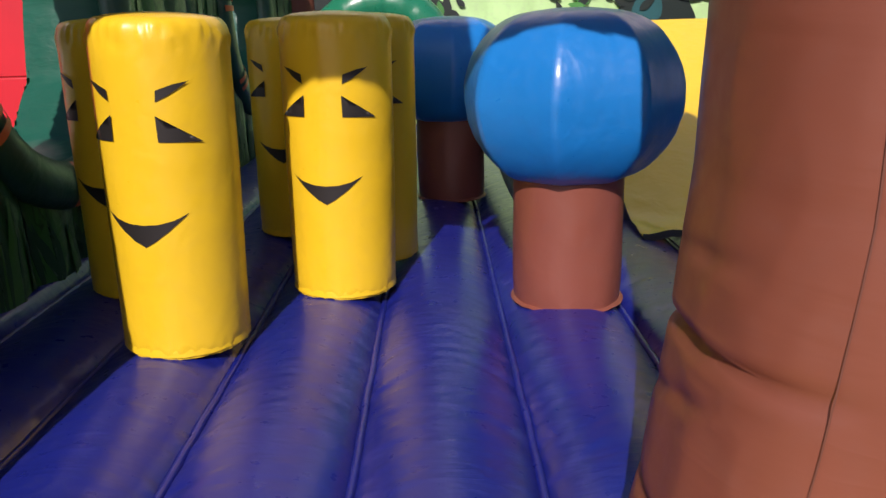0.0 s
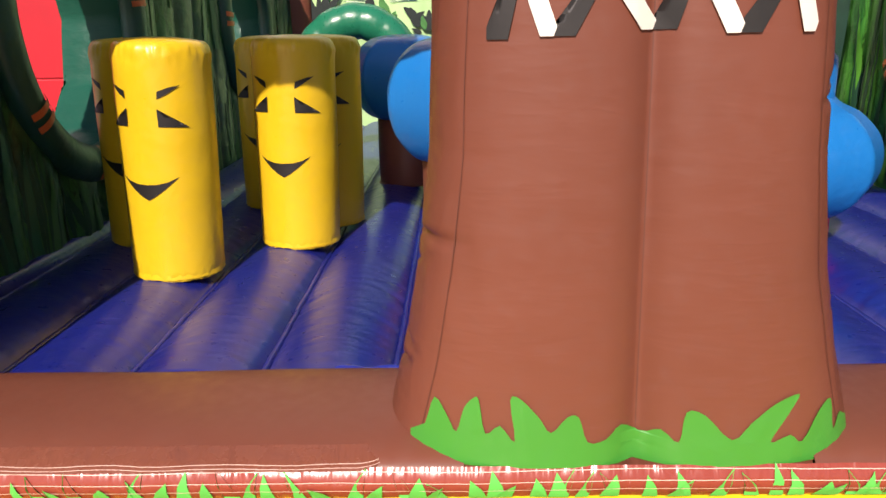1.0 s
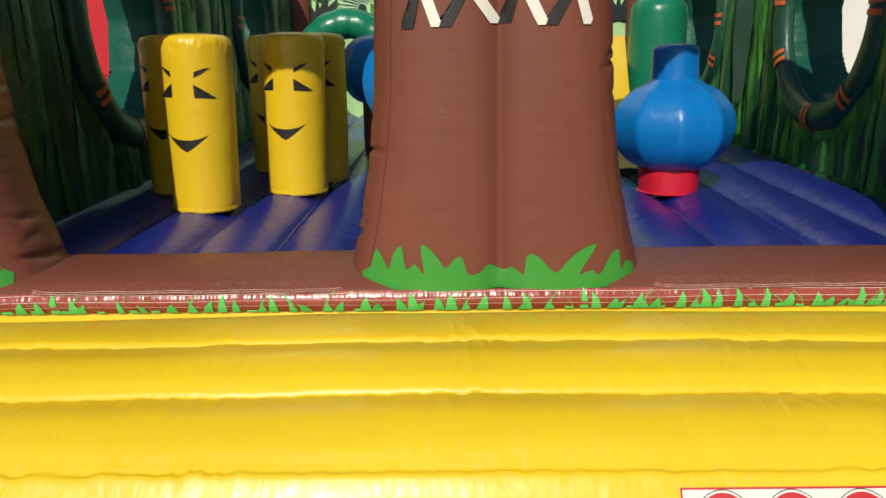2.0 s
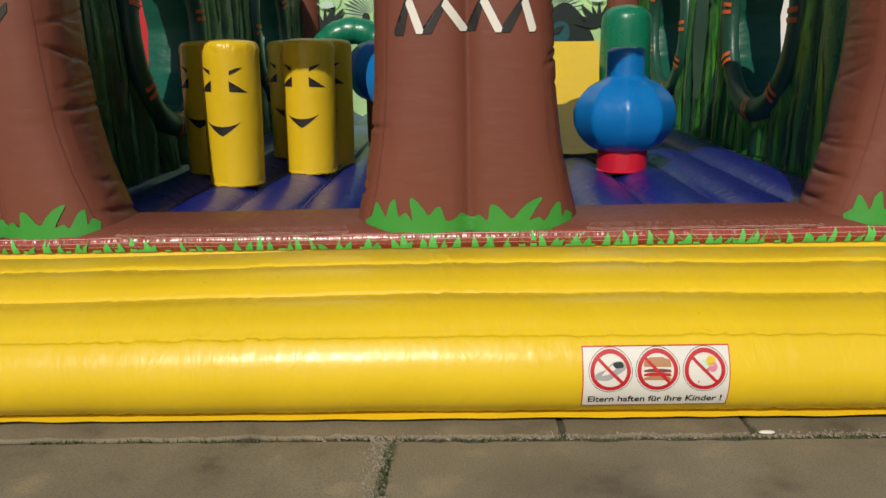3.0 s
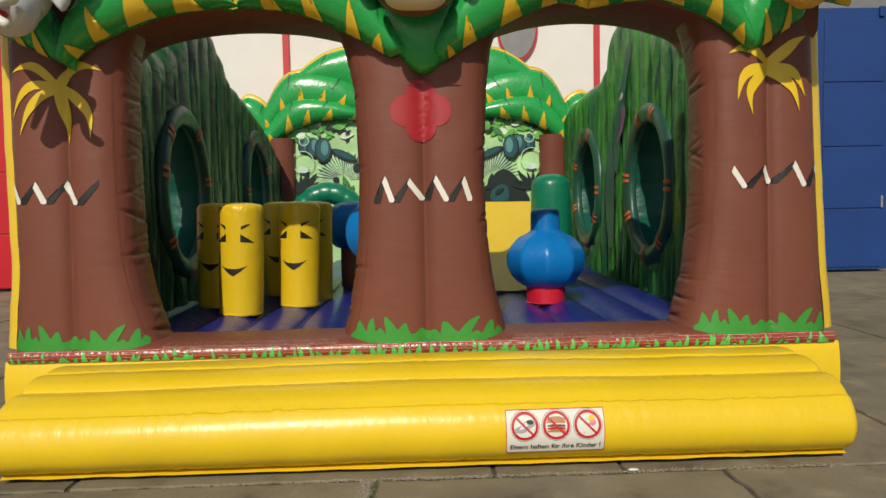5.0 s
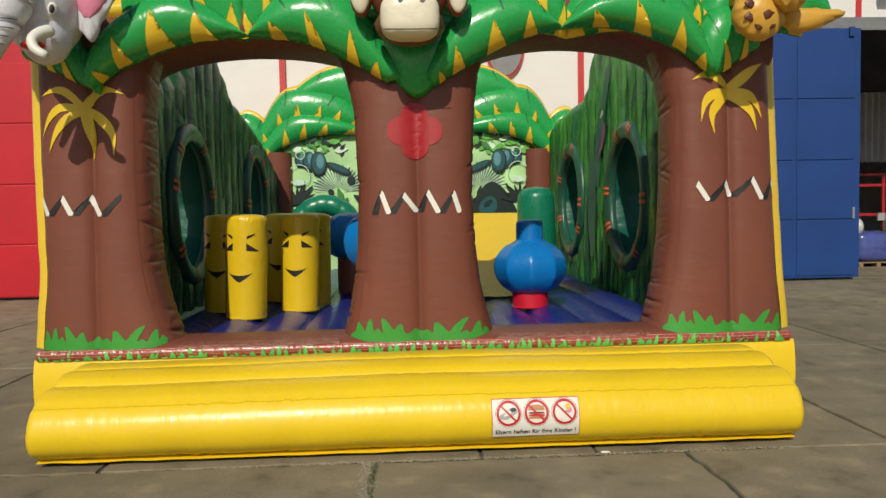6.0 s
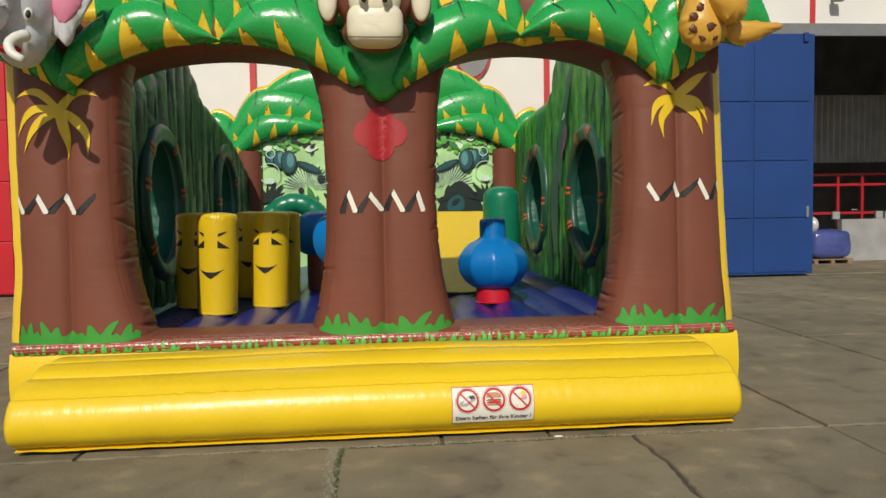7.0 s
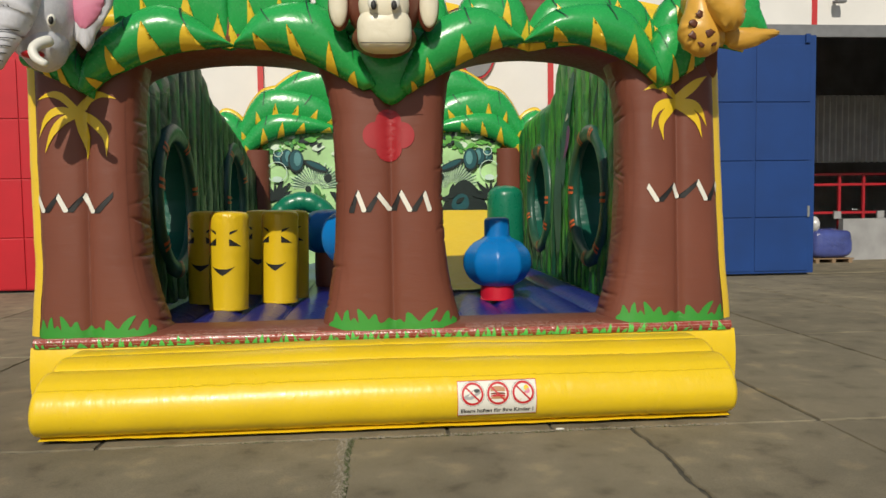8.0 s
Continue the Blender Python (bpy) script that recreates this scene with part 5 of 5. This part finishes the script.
tagged(part("elephant_head", elephant, [GREY_VINYL, PINK, WHITE, SIGN_RED, BLACK]), "grey inflated elephant head with pink ears and tusks", "inflatable head")
def chunk(c, r, e=0.62):
    """A boxy rounded body."""
    s = lambda q, k: math.copysign(abs(q) ** k, q)
    return surf(lambda u, v: (c[0] + r[0] * s(math.cos(2 * math.pi * u), e) * abs(math.cos(math.pi * (v - 0.5))) ** e, c[1] + r[1] * s(math.sin(2 * math.pi * u), e) * abs(math.cos(math.pi * (v - 0.5))) ** e, c[2] + r[2] * s(math.sin(math.pi * (v - 0.5)), e)), 40, 24, wrap_u=True)


monkey = join(
    tint(ellipsoid((0.845, 0.40, 3.30), (0.30, 0.28, 0.32)), 0),
    tint(ellipsoid((0.845, 0.36, 3.02), (0.26, 0.22, 0.15)), 0),
    tint(chunk((0.845, 0.22, 3.045), (0.215, 0.14, 0.165)), 1),
    tint(ellipsoid((0.845, 0.20, 3.25), (0.20, 0.13, 0.22)), 1),
    tint(ellipsoid((0.49, 0.36, 3.28), (0.09, 0.07, 0.20)), 0), tint(ellipsoid((1.20, 0.36, 3.28), (0.09, 0.07, 0.20)), 0),
    tint(ellipsoid((0.485, 0.31, 3.28), (0.076, 0.05, 0.18)), 1), tint(ellipsoid((1.205, 0.31, 3.28), (0.076, 0.05, 0.18)), 1),
    tint(ellipsoid((0.755, 0.05, 3.225), (0.036, 0.03, 0.055)), 3), tint(ellipsoid((0.93, 0.05, 3.225), (0.036, 0.03, 0.055)), 3),
    tint(ellipsoid((0.765, 0.022, 3.20), (0.022, 0.014, 0.036)), 2), tint(ellipsoid((0.920, 0.022, 3.20), (0.022, 0.014, 0.036)), 2),
    tint(tube([(0.65, 0.098, 2.935), (0.845, 0.082, 2.93), (1.04, 0.098, 2.935)], 0.004, 16, 6), 2))
monkey = ([(p[0] - 0.04, p[1] + 0.03, p[2] - 0.02) for p in monkey[0]], monkey[1], monkey[2])
tagged(part("monkey_head", monkey, [HEAD_BROWN, CREAM, BLACK, WHITE]), "brown inflated monkey head with a cream muzzle", "inflatable head")
CHEEK = [(3.293, 3.345), (3.212, 3.14), (3.18, 3.022), (3.23, 2.912), (3.321, 2.849), (3.43, 2.838), (3.521, 2.905), (3.562, 3.0), (3.527, 3.19), (3.426, 3.347)]
SNOUT = [(3.37, 3.40), (3.66, 3.40), (3.656, 3.20), (3.645, 3.088), (3.60, 3.022), (3.50, 3.018), (3.41, 3.102), (3.36, 3.225)]
HORN = [(3.57, 3.06), (3.745, 3.08), (3.916, 3.073), (4.036, 3.058), (4.054, 3.025), (3.969, 2.984), (3.832, 2.919), (3.696, 2.905), (3.60, 2.945)]


def patch(cx, cz, r, seed):
    """An irregular dark patch lying on the front of the cheek cushion."""
    rg = random.Random(seed)
    ring = [(cx + r * rg.uniform(0.7, 1.25) * math.cos(k * math.pi / 5), cz + r * rg.uniform(0.7, 1.2) * math.sin(k * math.pi / 5)) for k in range(10)]
    return inflated(ring, 0.09 + 0.10 * min(1.0, math.hypot(cx - 3.37, cz - 3.08) / 0.22) ** 3, 0.009, 24, 3)


giraffe = join(
    tint(inflated(CHEEK, 0.23, 0.145), 0),
    tint(inflated(SNOUT, 0.09, 0.15), 0),
    tint(inflated(HORN, 0.27, 0.085), 0),
    tint(ellipsoid((3.48, 0.42, 3.35), (0.17, 0.26, 0.24)), 0),
    tint(tube([(3.42, 0.34, 3.5), (3.40, 0.34, 3.66), (3.40, 0.34, 3.74)], 0.035, 10, 10), 1), tint(tube([(3.6, 0.34, 3.5), (3.62, 0.34, 3.66), (3.62, 0.34, 3.74)], 0.035, 10, 10), 1),
    *[tint(patch(cx, cz, r, k), 1) for k, (cx, cz, r) in enumerate(((3.255, 3.075, 0.034), (3.305, 3.145, 0.032), (3.385, 3.005, 0.040), (3.262, 2.985, 0.036), (3.335, 2.925, 0.034), (3.43, 2.93, 0.034)))])
flap = [(3.60, 3.10), (3.76, 3.04), (3.93, 3.04), (4.06, 3.05), (4.0, 3.24), (3.93, 3.42), (3.78, 3.52), (3.62, 3.35)]
part("leaf", inflated([(3.77 + (a - 3.77) * 0.84, 3.24 + (b - 3.24) * 0.86) for a, b in flap], 0.38, 0.06), LEAF, castle, "green inflated leaf flap")
part("leaf_rim", inflated(flap, 0.45, 0.06), LEAF_YELLOW, castle, "yellow rim of the leaf")
tagged(part("giraffe_head", giraffe, [GIRAFFE, SPOT]), "ochre inflated giraffe head with dark spots", "inflatable head")

# ---- warning sign on the step ----
sign = tagged(new("warning_sign", None), "white printed warning sign with three red prohibition rings", "sign")


def front_y(z):
    best = min(range(60, 101), key=lambda k: abs(smooth_curve(STEP_P, k / 100).y - z))
    lo = smooth_curve(STEP_P, max(0.6, best / 100 - 0.01))
    hi = smooth_curve(STEP_P, min(1.0, best / 100 + 0.01))
    k = (z - lo.y) / (hi.y - lo.y) if abs(hi.y - lo.y) > 1e-6 else 0
    return lo.x + (hi.x - lo.x) * k


SX0, SX1, SZ0, SZ1 = 1.275, 1.855, 0.125, 0.375
SAG = lambda x: 0.012 * math.sin(x * 1.3 + 0.6)


def on_sign(lift):
    return lambda a, b: (SX0 + a, front_y(SZ0 + b) - 0.012 - lift, SZ0 + b + SAG(SX0 + a) * 0.5 + 0.006 * (a / 0.59))


W, H = SX1 - SX0, SZ1 - SZ0
part("border", decal([(0, 0), (W, 0), (W, H), (0, H)], on_sign(0.0), 0.03), SIGN_RED, sign, "thin red border")
part("panel", decal([(0.004, 0.004), (W - 0.004, 0.004), (W - 0.004, H - 0.004), (0.004, H - 0.004)], on_sign(0.0012), 0.03), WHITE, sign, "white panel")


def circle(cx, cz, r, n=40):
    return [(cx + r * math.cos(2 * math.pi * k / n), cz + r * math.sin(2 * math.pi * k / n)) for k in range(n)]


def annulus(cx, cz, r, r2, place, n=40):
    return surf(lambda u, v: place(cx + (r2 + (r - r2) * v) * math.cos(2 * math.pi * u), cz + (r2 + (r - r2) * v) * math.sin(2 * math.pi * u)), n, 1, wrap_u=True)


for i, cx in enumerate((0.11, 0.295, 0.48)):
    cz = 0.160
    part("outline", annulus(cx, cz, 0.087, 0.085, on_sign(0.0022)), BLACK, sign)
    part("prohibition_ring", annulus(cx, cz, 0.080, 0.064, on_sign(0.0024)), SIGN_RED, sign, "red ring")
    if i == 0:
        part("shoe_picture", decal(spline_poly([(cx - 0.06, cz - 0.03), (cx - 0.055, cz - 0.008), (cx - 0.02, cz + 0.006), (cx + 0.01, cz + 0.032), (cx + 0.045, cz + 0.036), (cx + 0.06, cz + 0.01), (cx + 0.03, cz - 0.012), (cx - 0.01, cz - 0.036)], 4), on_sign(0.0026), 0.5), SHOE_GREY, sign, "grey shoe picture")
        part("shoe_picture", decal(spline_poly([(cx + 0.012, cz + 0.03), (cx + 0.045, cz + 0.034), (cx + 0.05, cz + 0.015), (cx + 0.02, cz + 0.012)], 4), on_sign(0.003), 0.5), PRINT_DARK, sign)
    elif i == 1:
        for zz, hh, m2 in ((0.016, 0.034, TAN), (-0.004, 0.012, BROWN), (-0.02, 0.014, SIGN_RED), (-0.036, 0.016, TAN)):
            part("burger_picture", decal([(cx - 0.055, cz + zz), (cx + 0.055, cz + zz - 0.002), (cx + 0.05, cz + zz + hh * 0.7), (cx + 0.02, cz + zz + hh), (cx - 0.03, cz + zz + hh), (cx - 0.052, cz + zz + hh * 0.6)], on_sign(0.0026 + 0.0002 * hh * 10), 0.015), m2, sign, "burger picture")
    else:
        part("cone_picture", decal([(cx - 0.028, cz - 0.055), (cx + 0.025, cz + 0.008), (cx - 0.01, cz + 0.014)], on_sign(0.0026), 0.5), TAN, sign, "cone picture")
        for dx, dz, m2 in ((-0.002, 0.022, PRINT_PALE), (0.024, 0.034, YELLOW_POST), (0.03, 0.012, PINK)):
            part("ice_cream_picture", decal(circle(cx + dx, cz + dz, 0.019, 18), on_sign(0.0028 + dz * 0.005), 0.015), m2, sign)
    d = 0.7071
    part("prohibition_bar", decal([(cx + (-0.07 * d + s * 0.006 * d), cz + (0.07 * d + s * 0.006 * d)) for s in (-1, 1)] + [(cx + (0.07 * d + s * 0.006 * d), cz + (-0.07 * d + s * 0.006 * d)) for s in (1, -1)], on_sign(0.0036), 0.012), SIGN_RED, sign, "red diagonal bar")
txt = bpy.data.curves.new("sign_text", "FONT")
txt.body = "Eltern haften f\u00fcr ihre Kinder !"
txt.size = 0.041
txt.offset = 0.0007
tob = bpy.data.objects.new("sign_text", txt)
scene.collection.objects.link(tob)
bpy.context.view_layer.update()
tme = bpy.data.meshes.new_from_object(tob.evaluated_get(bpy.context.evaluated_depsgraph_get()))
bpy.data.objects.remove(tob)
tw = max(v.co.x for v in tme.vertices) - min(v.co.x for v in tme.vertices)
place = on_sign(0.004)
for v in tme.vertices:
    v.co = Vector(place(0.022 + v.co.x * (W - 0.05) / tw, 0.025 + v.co.y))
tme.materials.clear()
tme.materials.append(BLACK)
lettering = new("lettering", tme)
lettering.parent = sign
tagged(lettering, "bold black lettering")

# ---- concrete slabs ----
def slab(x0, x1, y0, y1, seed, rough=0.012):
    r = random.Random(seed)
    g = 0.010 if max(x0, -x1) < 6 else 0.006
    x0, x1, y0, y1 = x0 + g, x1 - g, y0 + g, y1 - g
    border = []
    step = 0.06
    corners = [(x0, y0), (x1, y0), (x1, y1), (x0, y1)]
    for (ax, ay), (bx, by) in zip(corners, corners[1:] + corners[:1]):
        n = min(64, max(3, int(math.hypot(bx - ax, by - ay) / step)))
        for k in range(n):
            q = Vector((ax + (bx - ax) * k / n, ay + (by - ay) * k / n, 0))
            o = noise.noise(q * 4 + Vector((seed, 0, 0))) * rough + noise.noise(q * 17) * rough * 0.8
            c = Vector(((x0 + x1) / 2, (y0 + y1) / 2, 0))
            w = 0.0
            if abs(q.x - 2.56) < 0.02 and q.y < -0.46:
                w = min(1.0, (-0.455 - q.y) * 3) * (0.07 * noise.noise(Vector((q.y * 1.4, 2, 1))) + 0.045 * noise.noise(Vector((q.y * 5, 5, 1))))
            border.append(q + (c - q).normalized() * abs(o) * 1.8 + Vector((w, 0, 0)))
    n = len(border)
    c = Vector(((x0 + x1) / 2, (y0 + y1) / 2, 0))
    vs, fs = [], []
    tz = r.uniform(-0.003, 0.003)
    for q in border:
        d = (c - q).normalized()
        vs += [(q.x, q.y, -0.04), (q.x, q.y, tz - 0.010), (q.x + d.x * 0.010, q.y + d.y * 0.010, tz)]
    for k in range(n):
        j = (k + 1) % n
        fs += [(3 * k, 3 * j, 3 * j + 1, 3 * k + 1), (3 * k + 1, 3 * j + 1, 3 * j + 2, 3 * k + 2)]
    fs.append([3 * k + 2 for k in range(n)])
    part("slab", (vs, fs), SLAB, ground, smooth=False)


COLS = [-30, -24, -19, -15, -11.2, -9.2, -7.1, -5.1, -3.2, -1.4, 0.5, 2.56, 4.02, 5.9, 7.8, 9.7, 11.6, 13.5, 16, 20, 25, 30]
k = 0
for ya, yb in ((-13, -8.5), (-8.5, -4.1), (-4.1, -0.455), (3.0, 6.2), (6.2, 9.95)):
    for a, b in zip(COLS[:-1], COLS[1:]):
        k += 1
        if yb == -0.455 and b == -1.4:
            continue
        if yb == -0.455 and a == -1.4:
            a = -3.2
        slab(a, b, ya, yb, k, 0.016 if abs(a - 0.5) < 0.1 or abs(b - 0.5) < 0.1 else 0.013)
for a, b in zip([-30, -24, -19, -15, -11.2, -9.2, -7.1, -5.1, -3.2, -1.26, 1.21, 1.98, 4.02, 5.9, 7.8, 9.7, 11.6, 13.5, 16, 20, 25], [-24, -19, -15, -11.2, -9.2, -7.1, -5.1, -3.2, -1.26, 1.21, 1.98, 4.02, 5.9, 7.8, 9.7, 11.6, 13.5, 16, 20, 25, 30]):
    k += 1
    slab(a, b, -0.455, 3.0, k, 0.02)
# moss in the joint and a small chip of stone
r = random.Random(8)
vs, fs = [], []
for i in range(2600):
    y = -0.47 - abs(r.gauss(0, 0.45))
    x = 0.5 + 0.025 * noise.noise(Vector((y * 3, 0, 0))) + r.gauss(0, 0.012)
    if i % 4 == 0:
        x, y = r.uniform(-1.0, 3.2), -0.455 + r.gauss(0, 0.008)
    h, a = r.uniform(0.003, 0.014), r.uniform(0, 6.3)
    o = len(vs)
    vs += [(x - 0.005 * math.cos(a), y - 0.005 * math.sin(a), -0.02), (x + 0.005 * math.cos(a), y + 0.005 * math.sin(a), -0.02), (x + r.uniform(-0.012, 0.012), y + r.uniform(-0.012, 0.012), h)]
    fs.append((o, o + 1, o + 2))
tagged(part("moss", (vs, fs), MOSS), "short moss growing in the slab joint", "moss", kind="stuff")
tagged(part("stone_chip", ellipsoid((2.03, -0.43, 0.006), (0.035, 0.012, 0.008), 10, 6), WHITE), "small pale stone chip on the concrete", "stone")
# crumbled concrete along the joints
vs, fs = [], []
for i in range(2900):
    if i % 5:
        y = -0.47 - 2.6 * r.random() ** 1.5
        x = 0.468 + 0.03 * noise.noise(Vector((y * 2.3, 4, 0))) + r.gauss(0, 0.024)
    else:
        x, y = r.uniform(0.2, 3.3), -0.44 + r.gauss(0, 0.014)
    q = r.uniform(0.003, 0.012)
    o = len(vs)
    a = r.uniform(0, 6.3)
    vs += [(x + q * math.cos(a + 2.1 * k) * r.uniform(0.7, 1.4), y + q * math.sin(a + 2.1 * k) * r.uniform(0.7, 1.4), -0.001) for k in range(3)] + [(x, y, q * r.uniform(0.5, 1.0))]
    fs += [(o, o + 1, o + 3), (o + 1, o + 2, o + 3), (o + 2, o, o + 3)]
tagged(part("concrete_crumbs", (vs, fs), CRUMB, smooth=False), "pale crumbled concrete grit along the joints", "grit", kind="stuff")
